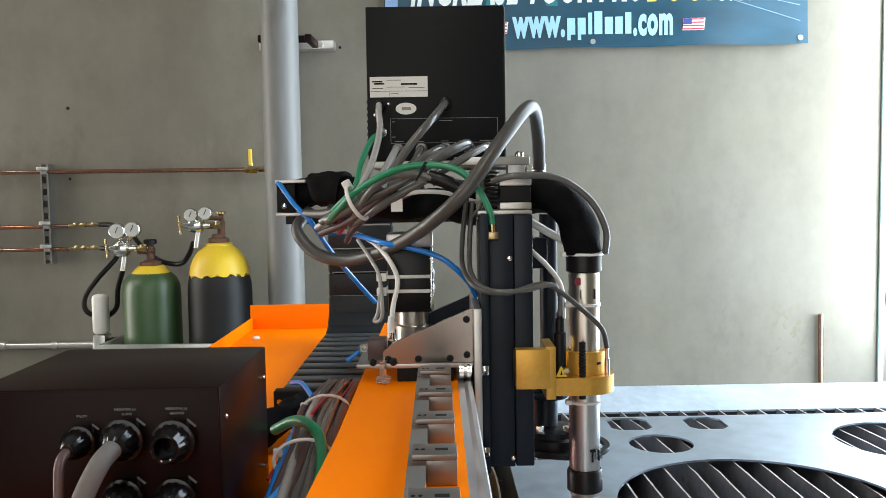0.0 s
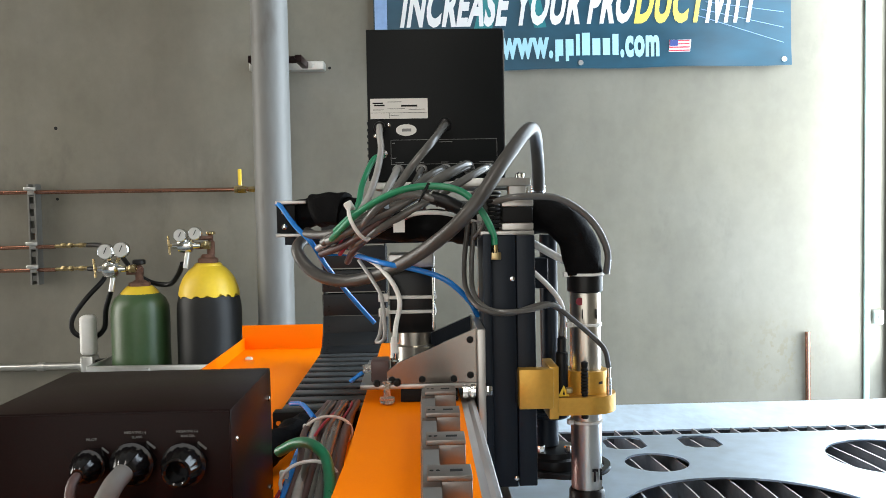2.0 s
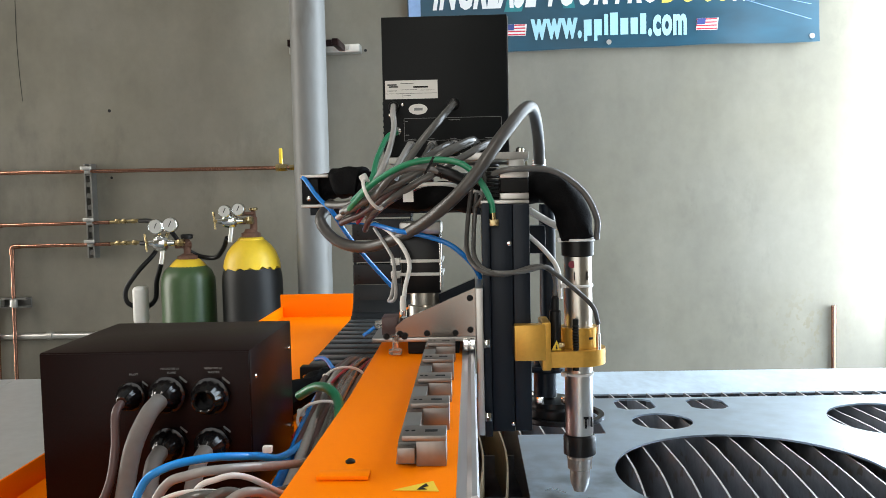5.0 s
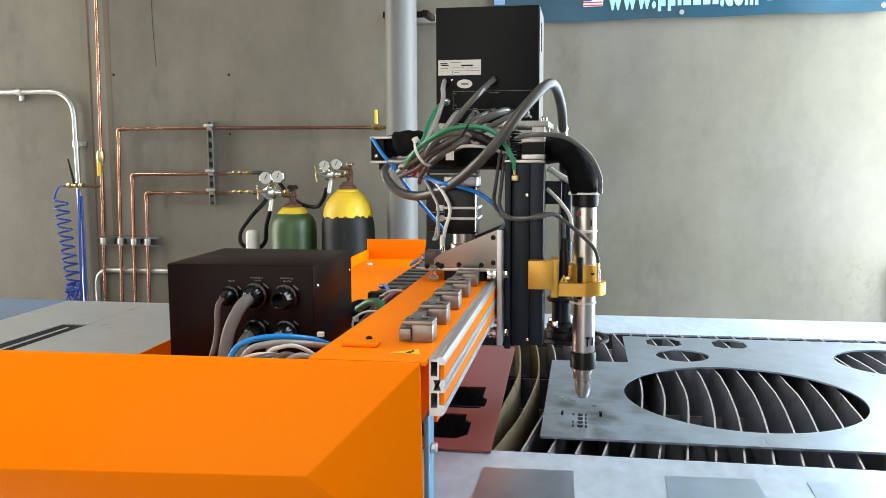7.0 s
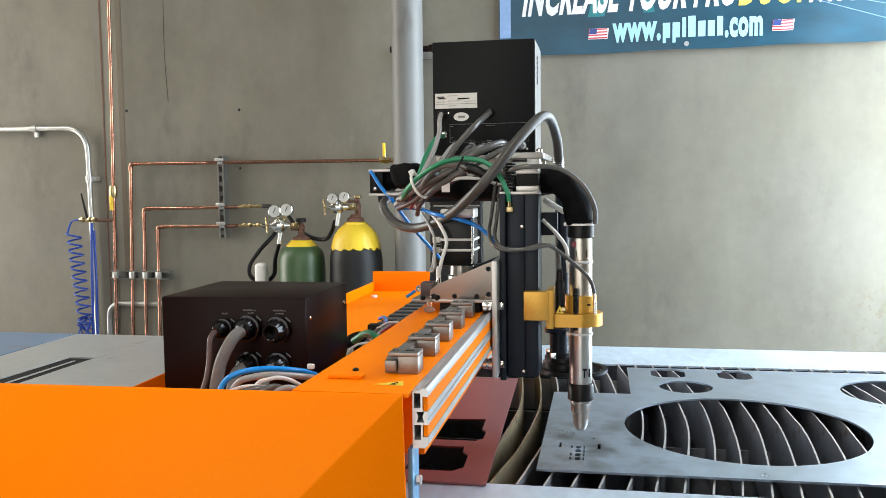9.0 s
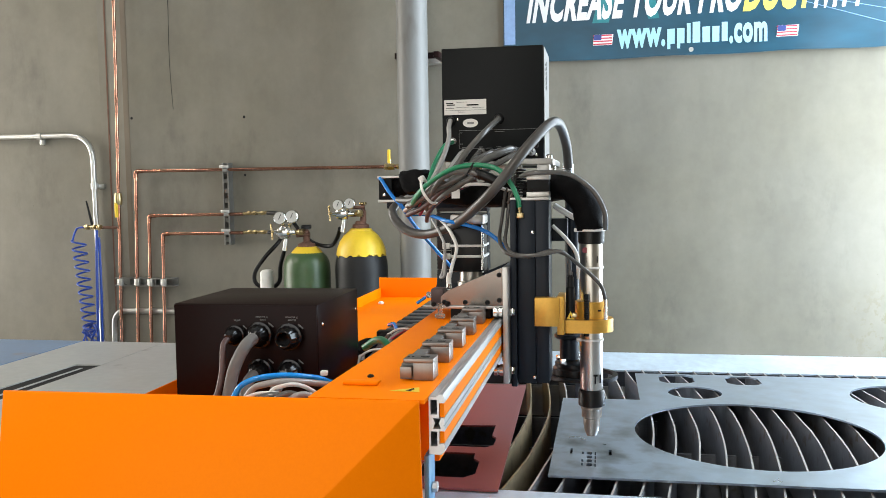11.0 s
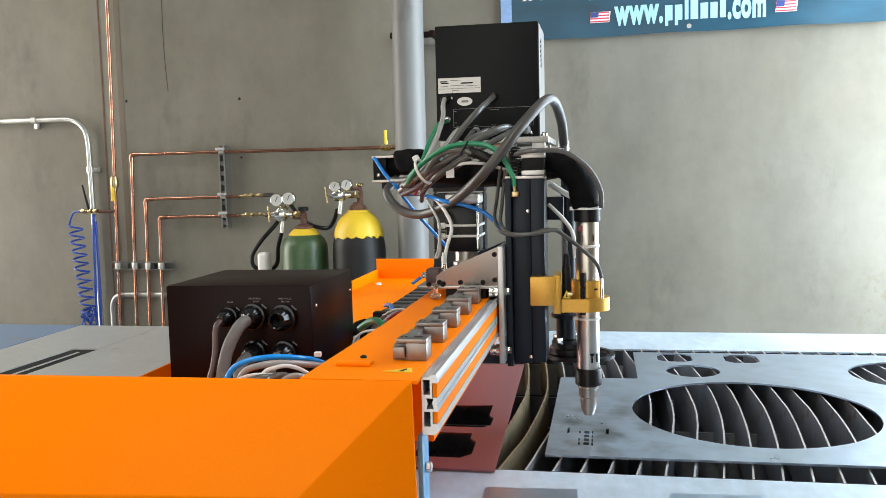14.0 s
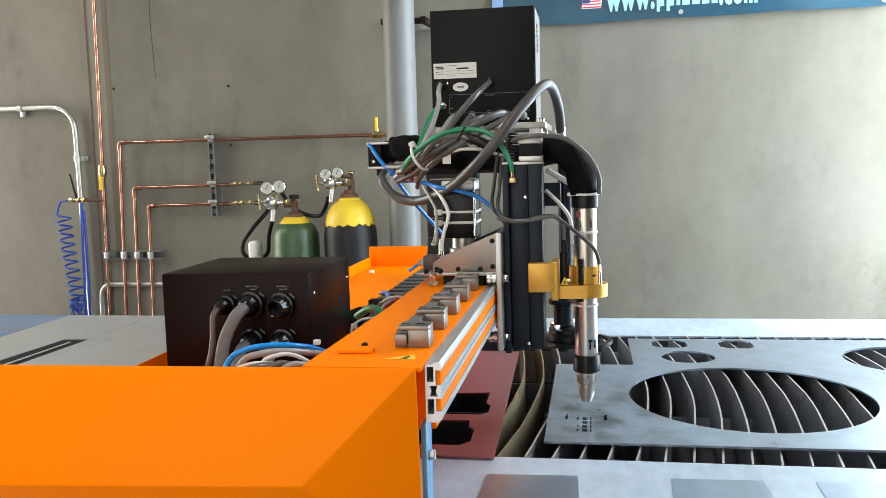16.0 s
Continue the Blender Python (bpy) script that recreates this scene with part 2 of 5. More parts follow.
BRASS = mat("brass", (0.46, 0.36, 0.19), 0.28, 1.0, var=0.15)
RUST = mat("rusty_iron", (0.15, 0.075, 0.05), 0.75, 0.2, var=0.35, scale=30, fine=140, bump=0.4)
STRUT = mat("strut_steel", (0.25, 0.245, 0.23), 0.4, 0.85, var=0.15, scale=14)
ZINC = mat("zinc_conduit", (0.56, 0.56, 0.54), 0.35, 0.9, var=0.12, scale=14)
DUCT = mat("grey_pipe_paint", (0.160, 0.162, 0.156), 0.5, var=0.12, scale=5, fine=60, stretch=(1, 1, 0.3), wear=(0.115, 0.11, 0.10), wear_at=0.60)
GREENB = mat("green_cylinder_paint", (0.042, 0.082, 0.030), 0.38, var=0.14, scale=9, fine=70, wear=(0.10, 0.12, 0.08), wear_at=0.68)
BLACKB = mat("black_cylinder_paint", (0.010, 0.010, 0.010), 0.5, var=0.2, scale=9, fine=70, wear=(0.07, 0.06, 0.05), wear_at=0.68, spec=0.3)
YELLOW = mat("yellow_paint", (0.74, 0.50, 0.025), 0.45, var=0.06, scale=12, fine=90, wear=(0.50, 0.36, 0.06), wear_at=0.70)
YPAINT = mat("yellow_plastic", (0.80, 0.55, 0.04), 0.4)
COIL = mat("blue_coil", (0.010, 0.050, 0.30), 0.35)
BLUEP = mat("blue_paint", (0.10, 0.28, 0.48), 0.4)
PAPER = mat("label_paper", (0.74, 0.73, 0.70), 0.55, var=0.03)
INK = mat("ink", (0.008, 0.008, 0.008), 0.6, spec=0.2)
GREYINK = mat("grey_print", (0.22, 0.225, 0.225), 0.6)
DIAL = mat("dial_face", (0.52, 0.51, 0.47), 0.35, var=0.04)
TEALB = mat("banner_vinyl", (0.008, 0.055, 0.090), 0.36, var=0.35, scale=2.2, fine=9, rvar=0.05, stretch=(0.7, 1, 1.6))
TEALD = mat("banner_print_teal", (0.012, 0.17, 0.19), 0.36, var=0.2)
BLUEL = mat("banner_print_light_blue", (0.19, 0.30, 0.50), 0.36, var=0.2)
BWHITE = mat("banner_print_white", (0.66, 0.66, 0.66), 0.4, var=0.03)
BYEL = mat("banner_print_yellow", (0.83, 0.62, 0.10), 0.4, var=0.05)
BCYAN = mat("banner_print_cyan", (0.33, 0.58, 0.68), 0.4, var=0.05)
BRED = mat("banner_print_red", (0.50, 0.03, 0.05), 0.4)
BNAVY = mat("banner_print_navy", (0.03, 0.05, 0.20), 0.4)
TRIM = mat("door_frame_paint", (0.38, 0.55, 0.55), 0.45)

# ---- helpers for building ----
# the machine stands two degrees askew to the back wall
G = Matrix.Translation((0.1, 1.0, 0)) @ pose(0, 0, 0, 0, 0, 2.0) @ Matrix.Translation((-0.1, -1.0, 0))
I4 = Matrix.Identity(4)
BASE = {}


def finish(bm, name, material, base):
    bmesh.ops.translate(bm, verts=bm.verts, vec=-Vector(base))
    bmesh.ops.recalc_face_normals(bm, faces=bm.faces)
    for f in bm.faces:
        f.smooth = True
    for e in bm.edges:
        if len(e.link_faces) == 2 and e.calc_face_angle(0) > radians(32):
            e.smooth = False
    me = bpy.data.meshes.new(name)
    bm.to_mesh(me)
    bm.free()
    me.materials.append(material)
    return me


def thing(name, label, category, at, m=None, group="", kind=""):
    root = new(name)
    root.matrix_world = (G if m is None else m) @ Matrix.Translation(at)
    root.empty_display_size = 0.02
    BASE[root.name] = at
    return tagged(root, label, category, group, kind)


def part(name, bm, material, parent, label=""):
    base = BASE[parent.name]
    ob = new(name, finish(bm, name, material, base))
    ob.parent = parent
    BASE[ob.name] = base
    if label:
        tagged(ob, label)
    return ob


def solo(name, bm, material, label, category, at, m=None, group="", kind=""):
    ob = new(name, finish(bm, name, material, at))
    ob.matrix_world = (G if m is None else m) @ Matrix.Translation(at)
    BASE[ob.name] = at
    return tagged(ob, label, category, group, kind)


def BM():
    return bmesh.new()


def merge(bm, tmp):
    me = bpy.data.meshes.new("tmp")
    tmp.to_mesh(me)
    tmp.free()
    bm.from_mesh(me)
    bpy.data.meshes.remove(me)
    return bm


def box(x0, x1, y0, y1, z0, z1, bev=0.0, bm=None, seg=2, m=None):
    t = bmesh.new()
    bmesh.ops.create_cube(t, size=1, matrix=Matrix.Translation(((x0 + x1) / 2, (y0 + y1) / 2, (z0 + z1) / 2)) @ Matrix.Diagonal((abs(x1 - x0), abs(y1 - y0), abs(z1 - z0), 1)))
    if bev:
        bmesh.ops.bevel(t, geom=t.edges[:], offset=bev, segments=seg, profile=0.5, affect="EDGES")
    if m is not None:
        bmesh.ops.transform(t, matrix=m, verts=t.verts)
    return merge(bm if bm is not None else bmesh.new(), t)


def lathe(profile, p, axis="z", seg=24, bm=None):
    """profile: (radius, height) pairs along the axis from p."""
    t = bmesh.new()
    rings = []
    for r, h in profile:
        ring = []
        for k in range(seg):
            a = 2 * math.pi * k / seg
            u, v = max(r, 1e-5) * math.cos(a), max(r, 1e-5) * math.sin(a)
            co = {"z": (u, v, h), "y": (u, h, v), "x": (h, u, v)}[axis]
            ring.append(t.verts.new(Vector(p) + Vector(co)))
        rings.append(ring)
    for a, b in zip(rings, rings[1:]):
        for k in range(seg):
            t.faces.new((a[k], a[(k + 1) % seg], b[(k + 1) % seg], b[k]))
    t.faces.new(rings[0][::-1])
    t.faces.new(rings[-1])
    return merge(bm if bm is not None else bmesh.new(), t)


def rod(p0, p1, r, seg=12, bm=None, r1=None):
    p0, p1 = Vector(p0), Vector(p1)
    q = (p1 - p0).to_track_quat("Z", "Y").to_matrix().to_4x4()
    t = lathe([(r, 0), (r if r1 is None else r1, (p1 - p0).length)], (0, 0, 0), "z", seg)
    bmesh.ops.transform(t, matrix=Matrix.Translation(p0) @ q, verts=t.verts)
    return merge(bm if bm is not None else bmesh.new(), t)


def tube(pts, r, seg=14, steps=8, bm=None, wob=0.0, corr=0.0, smooth=True):
    """A round hose through the points; corr gives it ribs, wob uneven thickness."""
    P = [Vector(p) for p in pts]
    line = []
    if smooth:
        ext = [2 * P[0] - P[1]] + P + [2 * P[-1] - P[-2]]
        for i in range(1, len(ext) - 2):
            a, b, c, d = ext[i - 1:i + 3]
            for k in range(steps):
                s = k / steps
                line.append(0.5 * ((2 * b) + (c - a) * s + (2 * a - 5 * b + 4 * c - d) * s * s + (3 * b - a - 3 * c + d) * s ** 3))
        line.append(P[-1])
    else:
        line = P
    t = bmesh.new()
    rings, side = [], None
    for i, c in enumerate(line):
        tan = (line[min(i + 1, len(line) - 1)] - line[max(i - 1, 0)]).normalized()
        if side is None:
            side = tan.orthogonal().normalized()
        side = (side - tan * side.dot(tan)).normalized()
        up = tan.cross(side)
        rr = r * (1 + (corr if i % 2 else -corr))
        ring = []
        for k in range(seg):
            a = 2 * math.pi * k / seg
            w = 1 + wob * noise.noise((c + (side * math.cos(a) + up * math.sin(a)) * r) * 45)
            ring.append(t.verts.new(c + (side * math.cos(a) + up * math.sin(a)) * rr * w))
        rings.append(ring)
    for a, b in zip(rings, rings[1:]):
        for k in range(seg):
            t.faces.new((a[k], a[(k + 1) % seg], b[(k + 1) % seg], b[k]))
    t.faces.new(rings[0][::-1])
    t.faces.new(rings[-1])
    return merge(bm if bm is not None else bmesh.new(), t)


def bent(pts, rad, n=6):
    """Points of a pipe run with rounded corners."""
    P = [Vector(p) for p in pts]
    out = [P[0]]
    for a, b, c in zip(P, P[1:], P[2:]):
        u, v = (a - b).normalized() * rad, (c - b).normalized() * rad
        for k in range(n + 1):
            s = k / n
            out.append((b + u) * (1 - s) ** 2 + b * 2 * s * (1 - s) + (b + v) * s * s)
    return out + [P[-1]]


def sheet(outer, holes, z0, z1, bm=None):
    """A flat plate between z0 and z1 with holes through it."""
    t = bmesh.new()
    loops = []
    for loop in [outer] + holes:
        vs = [t.verts.new((x, y, z1)) for x, y in loop]
        loops.append([t.edges.new((vs[i], vs[(i + 1) % len(vs)])) for i in range(len(vs))])
    bmesh.ops.triangle_fill(t, edges=t.edges[:], use_beauty=True, normal=(0, 0, 1))
    ex = bmesh.ops.extrude_face_region(t, geom=t.faces[:])
    bmesh.ops.translate(t, verts=[g for g in ex["geom"] if isinstance(g, bmesh.types.BMVert)], vec=(0, 0, z0 - z1))
    return merge(bm if bm is not None else bmesh.new(), t)


def prism(poly, y0, y1, bm=None):
    """A polygon in x and z, drawn out along y."""
    t = bmesh.new()
    a = [t.verts.new((x, y0, z)) for x, z in poly]
    b = [t.verts.new((x, y1, z)) for x, z in poly]
    t.faces.new(a)
    t.faces.new(b[::-1])
    for i in range(len(a)):
        t.faces.new((a[i], b[i], b[(i + 1) % len(a)], a[(i + 1) % len(a)]))
    return merge(bm if bm is not None else bmesh.new(), t)


def circle(cx, cy, r, n=64):
    return [(cx + r * math.cos(2 * math.pi * k / n), cy + r * math.sin(2 * math.pi * k / n)) for k in range(n)]


def octagon(cx, cy, hx, hy, c):
    return [(cx - hx + c, cy - hy), (cx + hx - c, cy - hy), (cx + hx, cy - hy + c), (cx + hx, cy + hy - c), (cx + hx - c, cy + hy), (cx - hx + c, cy + hy), (cx - hx, cy + hy - c), (cx - hx, cy - hy + c)]


def lettering(text, x, y, z, height, width, lean=0.0, thick=0.0006, bold=0.0):
    """Upright letters in the plane y, facing -y, from x on, of that cap height and total width."""
    cu = bpy.data.curves.new("text", "FONT")
    cu.body, cu.size, cu.extrude, cu.offset, cu.resolution_u, cu.space_character = text, 1.0, 0.001, bold, 3, 1.0 + bold * 2.2
    ob = new("text", cu)
    bpy.context.view_layer.update()
    me = bpy.data.meshes.new_from_object(ob.evaluated_get(bpy.context.evaluated_depsgraph_get()))
    bpy.data.objects.remove(ob)
    t = bmesh.new()
    t.from_mesh(me)
    bpy.data.meshes.remove(me)
    lo, hi = min(v.co.x for v in t.verts), max(v.co.x for v in t.verts)
    sx, sz = width / (hi - lo), height / 0.73
    for v in t.verts:
        zz = v.co.y * sz
        v.co = Vector((x + (v.co.x - lo) * sx + zz * lean, y - (thick if v.co.z > 0 else 0), z + zz))
    return t


def letters(bm):
    """The separate letters of a lettering, one bmesh each."""
    left, out = set(bm.verts), []
    while left:
        seed = min(left, key=lambda v: v.co.x)
        island, todo = {seed}, [seed]
        while todo:
            for e in todo.pop().link_edges:
                for v in e.verts:
                    if v not in island:
                        island.add(v)
                        todo.append(v)
        left -= island
        t, twin = bmesh.new(), {}
        for v in island:
            twin[v] = t.verts.new(v.co)
        for f in {f for v in island for f in v.link_faces}:
            t.faces.new([twin[v] for v in f.verts])
        out.append(t)
    bm.free()
    return out


def ring(m, R, r, seg=8, sq=1.0):
    """A thin hoop of radius R in the plane of m's x and y."""
    pts = [m @ Vector((R * math.cos(a), R * sq * math.sin(a), 0)) for a in [2 * math.pi * k / 28 for k in range(29)]]
    return tube(pts, r, seg, smooth=False)


def hexnut(p, axis, r, h, bm=None):
    return lathe([(r * 0.9, 0), (r, h * 0.12), (r, h * 0.88), (r * 0.9, h)], p, axis, 6, bm)

# ---- the hall ----
def wall_with_opening(name, along, pos, thick, a0, a1, o0, o1, oz, h=5.0):
    bm = BM()
    for u0, u1, z0, z1 in ((a0, o0, 0, h), (o1, a1, 0, h), (o0, o1, oz, h)):
        if along == "y":
            box(pos, pos + thick, u0, u1, z0, z1, bm=bm)
        else:
            box(u0, u1, pos, pos + thick, z0, z1, bm=bm)
    return solo(name, bm, CONCRETE, "grey tilt-up concrete wall with a wide door or lamp opening", "wall", (0, 0, 0), I4, kind="structure")


solo("floor", box(-4.7, 1.9, -3.3, 3.1, -0.2, 0.0), FLOORC, "bare grey concrete workshop floor slab", "floor", (0, 0, 0), I4, kind="structure")
solo("ceiling", box(-4.7, 1.9, -3.3, 3.1, 5.0, 5.2), CEIL, "plain pale painted hall ceiling", "ceiling", (0, 0, 0), I4, kind="structure")
solo("wall_north", box(-4.7, 1.9, 2.885, 3.1, 0.0, 5.0), CONCRETEN, "bare grey cast concrete wall with stains and pinholes", "wall", (0, 0, 0), I4, kind="structure")
wall_with_opening("wall_east", "y", 1.49, 0.25, -1.7, 2.885, 0.50, 2.884, 3.5)
wall_with_opening("unseen_wall_south", "x", -1.7, 0.2, -4.7, 1.49, -1.95, 0.55, 3.0)
wall_with_opening("wall_west", "y", -4.7, 0.2, -1.5, 2.885, 1.05, 2.86, 3.3)
solo("trim", box(1.428, 1.446, 2.872, 2.8845, 0.0, 3.5, 0.003), TRIM, "pale painted steel jamb of the bright door opening", "door frame", (1.47, 2.67, 0), I4, kind="structure")

solo("trim", box(-1.925, -1.852, 2.8835, 2.8848, 0, 5.0), JOINTC, "stained filled joint between two concrete wall panels", "wall joint", (-1.8, 2.884, 0), I4, kind="structure")

solo("trim", box(-1.892, -1.886, 2.8815, 2.8832, 0, 5.0), RUST, "dark rust-stained sealant line between wall panels", "wall joint", (-1.85, 2.884, 0), I4, kind="structure")
solo("trim", box(-1.817, -1.792, 2.8838, 2.8847, 0.95, 5.0), SHADERUSTC, "brownish streak of rust and painted pipe shadow running down beside the wall joint", "wall stain", (-1.8, 2.884, 0.95), I4, kind="structure")
solo("wall_crack", tube([(-1.600, 2.8849, 2.40), (-1.594, 2.8849, 2.10), (-1.596, 2.8849, 1.90), (-1.593, 2.8849, 1.78), (-1.586, 2.8849, 1.66)], 0.0010, 6), INK, "hairline crack running down the concrete wall", "crack", (-1.61, 2.884, 1.67), I4, kind="structure")

# ---- banner on the wall ----
BX0, BX1, BZ0, BZ1, BY = -0.19, 1.185, 1.787, 2.52, 2.868


def banner_y(x, z):
    return BY + 0.005 * math.sin(x * 5.1 + 1) * math.cos(z * 3.0) - 0.004 * math.exp(-(z - BZ0) * 18) * (1 + math.sin(x * 17))


def draped(bm, lift):
    for v in bm.verts:
        v.co.y = banner_y(v.co.x, v.co.z) - lift + (v.co.y - BY)
    return bm


def rect(x0, x1, z0, z1, n=1, t=0.0004, lean=0.0):
    bm = BM()
    for i in range(n):
        a, b = x0 + (x1 - x0) * i / n, x0 + (x1 - x0) * (i + 1) / n
        box(a, b, BY - t, BY, z0, z1, bm=bm)
    for v in bm.verts:
        v.co.x += (v.co.z - z0) * lean
    return bm


banner = thing("banner", "dark teal vinyl banner with white and yellow slogan lettering", "banner", (0.5, 2.868, 1.787), Matrix.Translation((-0.004, 0, -0.008)))
bm = BM()
NX, NZ = 60, 16
front = [[bm.verts.new((BX0 + (BX1 - BX0) * i / NX, 0, BZ0 + (BZ1 - BZ0) * j / NZ + 0.0015 * math.sin(i * 0.31) * (j == 0))) for i in range(NX + 1)] for j in range(NZ + 1)]
for row in front:
    for v in row:
        v.co.y = banner_y(v.co.x, v.co.z)
for j in range(NZ):
    for i in range(NX):
        bm.faces.new((front[j][i], front[j][i + 1], front[j + 1][i + 1], front[j + 1][i]))
ex = bmesh.ops.extrude_face_region(bm, geom=bm.faces[:])
bmesh.ops.translate(bm, verts=[g for g in ex["geom"] if isinstance(g, bmesh.types.BMVert)], vec=(0, 0.0012, 0))
part("vinyl_sheet", bm, TEALB, banner)
part("light_edge_print", draped(rect(BX0 + 0.004, BX0 + 0.045, BZ0 + 0.07, BZ1 - 0.01), 0.0008), BLUEL, banner, "light blue band printed at the side")
part("teal_streak", draped(rect(0.14, 0.20, 1.92, 2.25, lean=0.25), 0.0008), TEALD, banner)
part("teal_streak", draped(rect(0.34, 0.38, 1.925, 2.25, lean=-0.2), 0.0008), TEALD, banner)
for letter in letters(lettering("INCREASE YOUR PRO", -0.102, BY, 1.940, 0.125, 0.762, 0.16, bold=0.042)):
    part("letter", draped(letter, 0.0018), BWHITE, banner, "white slanted capital letter")
for letter in letters(lettering("DUCT", 0.668, BY, 1.938, 0.125, 0.226, 0.16, bold=0.042)):
    part("letter", draped(letter, 0.0018), BYEL, banner, "yellow slanted capital letter")
for letter in letters(lettering("IVITY", 0.902, BY, 1.936, 0.125, 0.166, 0.16, bold=0.042)):
    part("letter", draped(letter, 0.0018), BWHITE, banner, "white slanted capital letter")
for letter in letters(lettering("www.", 0.229, BY, 1.829, 0.093, 0.172, bold=0.045)):
    part("letter", draped(letter, 0.0014), BCYAN, banner, "pale blue letter")
for k, (dz, dw, up) in enumerate(((-0.018, 0.026, 0.055), (-0.018, 0.026, 0.055), (0, 0.013, 0.07), (0, 0.026, 0.074), (0, 0.026, 0.055), (0, 0.024, 0.055), (0, 0.02, 0.068))):
    x = 0.408 + (0, 0.034, 0.068, 0.088, 0.122, 0.156, 0.188)[k]
    bm = box(x, x + dw, BY - 0.0006, BY, 1.830 + max(dz, 0), 1.830 + up if k not in (0, 1) else 1.884)
    if k < 2:
        box(x, x + 0.011, BY - 0.0005, BY, 1.812, 1.830, bm=bm)
    part("letter_block", draped(bm, 0.0014), BCYAN, banner, "pale blue block shape")
for letter in letters(lettering(".com", 0.622, BY, 1.828, 0.093, 0.128, bold=0.045)):
    part("letter", draped(letter, 0.0014), BCYAN, banner, "pale blue letter")
for fx, fz in ((0.142, 1.838), (0.780, 1.836)):
    flag = part("flag_print", draped(rect(fx, fx + 0.070, fz, fz + 0.039, 4, lean=0.12), 0.0014), BWHITE, banner, "small red and white striped flag")
    bm = BM()
    for k in range(4):
        merge(bm, rect(fx + 0.001, fx + 0.069, fz + 0.002 + k * 0.0105, fz + 0.0065 + k * 0.0105, 4, lean=0.12))
    part("stripes", draped(bm, 0.002), BRED, flag)
    part("canton", draped(rect(fx + 0.003, fx + 0.03, fz + 0.019, fz + 0.0385, lean=0.12), 0.0026), BNAVY, flag)
bm = BM()
for k in range(5):
    box(0.86 + k * 0.02, 1.16, BY - 0.0003, BY, 1.86 + k * 0.05, 1.862 + k * 0.05, bm=bm, m=Matrix.Translation((1.16, 0, 1.86 + k * 0.05)) @ pose(0, 0, 0, 0, 18 - 5 * k, 0) @ Matrix.Translation((-1.16, 0, -1.86 - k * 0.05)))
part("ray_lines", draped(bm, 0.001), BLUEL, banner)
for gx in (-0.17, 0.491, 1.160):
    part("grommet", draped(lathe([(0.004, 0), (0.0085, 0), (0.0085, 0.0025), (0.004, 0.003)], (gx, BY - 0.003, 1.806), "y", 18), 0.001), ZINC, banner, "zinc eyelet")

# ---- drain pipe on the wall ----
dp = thing("drain_pipe", "round grey painted steel pipe standing before the wall", "pipe", (-0.48, 2.66, 0), Matrix.Translation((-0.013, 0, 0)))
part("pipe", lathe([(0.0565, 0), (0.0565, 1.2), (0.0567, 2.4), (0.0565, 5.0)], (-0.484, 2.66, 0), "z", 32), DUCT, dp)
bm = box(-0.59, -0.345, 2.835, 2.884, 1.788, 1.816, 0.003)
part("strut_bracket", bm, ZINC, dp, "galvanised strut channel across the wall")
bm = box(-0.562, -0.545, 2.70, 2.834, 1.791, 1.813, 0.002)
box(-0.415, -0.395, 2.70, 2.834, 1.791, 1.813, 0.002, bm)
box(-0.562, -0.395, 2.722, 2.732, 1.791, 1.813, 0.002, bm)
part("strap", bm, BLACK, dp, "dark clamp strap")
part("bolt", hexnut((-0.572, 2.822, 1.802), "y", 0.009, 0.014), ZINC, dp)
part("bolt", hexnut((-0.385, 2.822, 1.802), "y", 0.009, 0.014), ZINC, dp)


# ---- copper lines, strut and conduit on the wall ----
def copper_run(pts, r=0.0070):
    return tube(bent(pts, 0.014), r, 12, smooth=False)


cp = thing("copper_piping", "soldered copper gas lines clipped to the concrete wall", "piping", (-1.7, 2.85, 0.3), I4)
WY = 2.852
part("pipe", copper_run([(-0.60, WY, 1.401), (-1.751, WY, 1.405), (-1.780, WY, 0.30)]), COPPER, cp)
part("pipe", copper_run([(-1.27, WY, 1.222), (-1.697, WY, 1.218), (-1.715, WY, 0.30)]), COPPER, cp)
part("pipe", copper_run([(-1.27, WY, 1.145), (-1.636, WY, 1.142), (-1.650, WY, 0.30)]), COPPER, cp)
part("pipe", copper_run([(-1.79, WY, 4.9), (-1.826, WY, 1.8), (-1.855, WY, 0.30)]), COPPER, cp)
for px, pz in ((-1.751, 1.405), (-1.697, 1.218), (-1.636, 1.142)):
    part("elbow_fitting", tube(bent([(px + 0.03, WY, pz), (px, WY, pz), (px - 0.001, WY, pz - 0.03)], 0.014), 0.0092, 12, smooth=False), COPPER, cp)
for pz in (1.222, 1.145):
    bm = rod((-1.30, WY, pz), (-1.16, WY, pz + 0.004), 0.006)
    for k, x in enumerate((-1.25, -1.225, -1.19)):
        hexnut((x, WY, pz + 0.003), "x", 0.0095, 0.014, bm)
    part("brass_fitting", bm, BRASS, cp, "brass unions and nipple")
bm = hexnut((-0.665, WY, 1.401), "x", 0.014, 0.04)
rod((-0.645, WY, 1.40), (-0.645, WY, 1.43), 0.006, bm=bm)
hexnut((-0.618, WY, 1.401), "x", 0.010, 0.03, bm)
valve = part("ball_valve", bm, BRASS, cp, "brass ball valve")
part("lever", box(-0.652, -0.641, 2.842, 2.854, 1.415, 1.468, 0.003), YPAINT, valve, "yellow lever standing up")
bm = lathe([(0.013, -0.025), (0.017, -0.01), (0.017, 0.01), (0.013, 0.025)], (-1.838, WY, 1.290), "z", 12)
valve = part("ball_valve", bm, BRASS, cp, "brass ball valve")
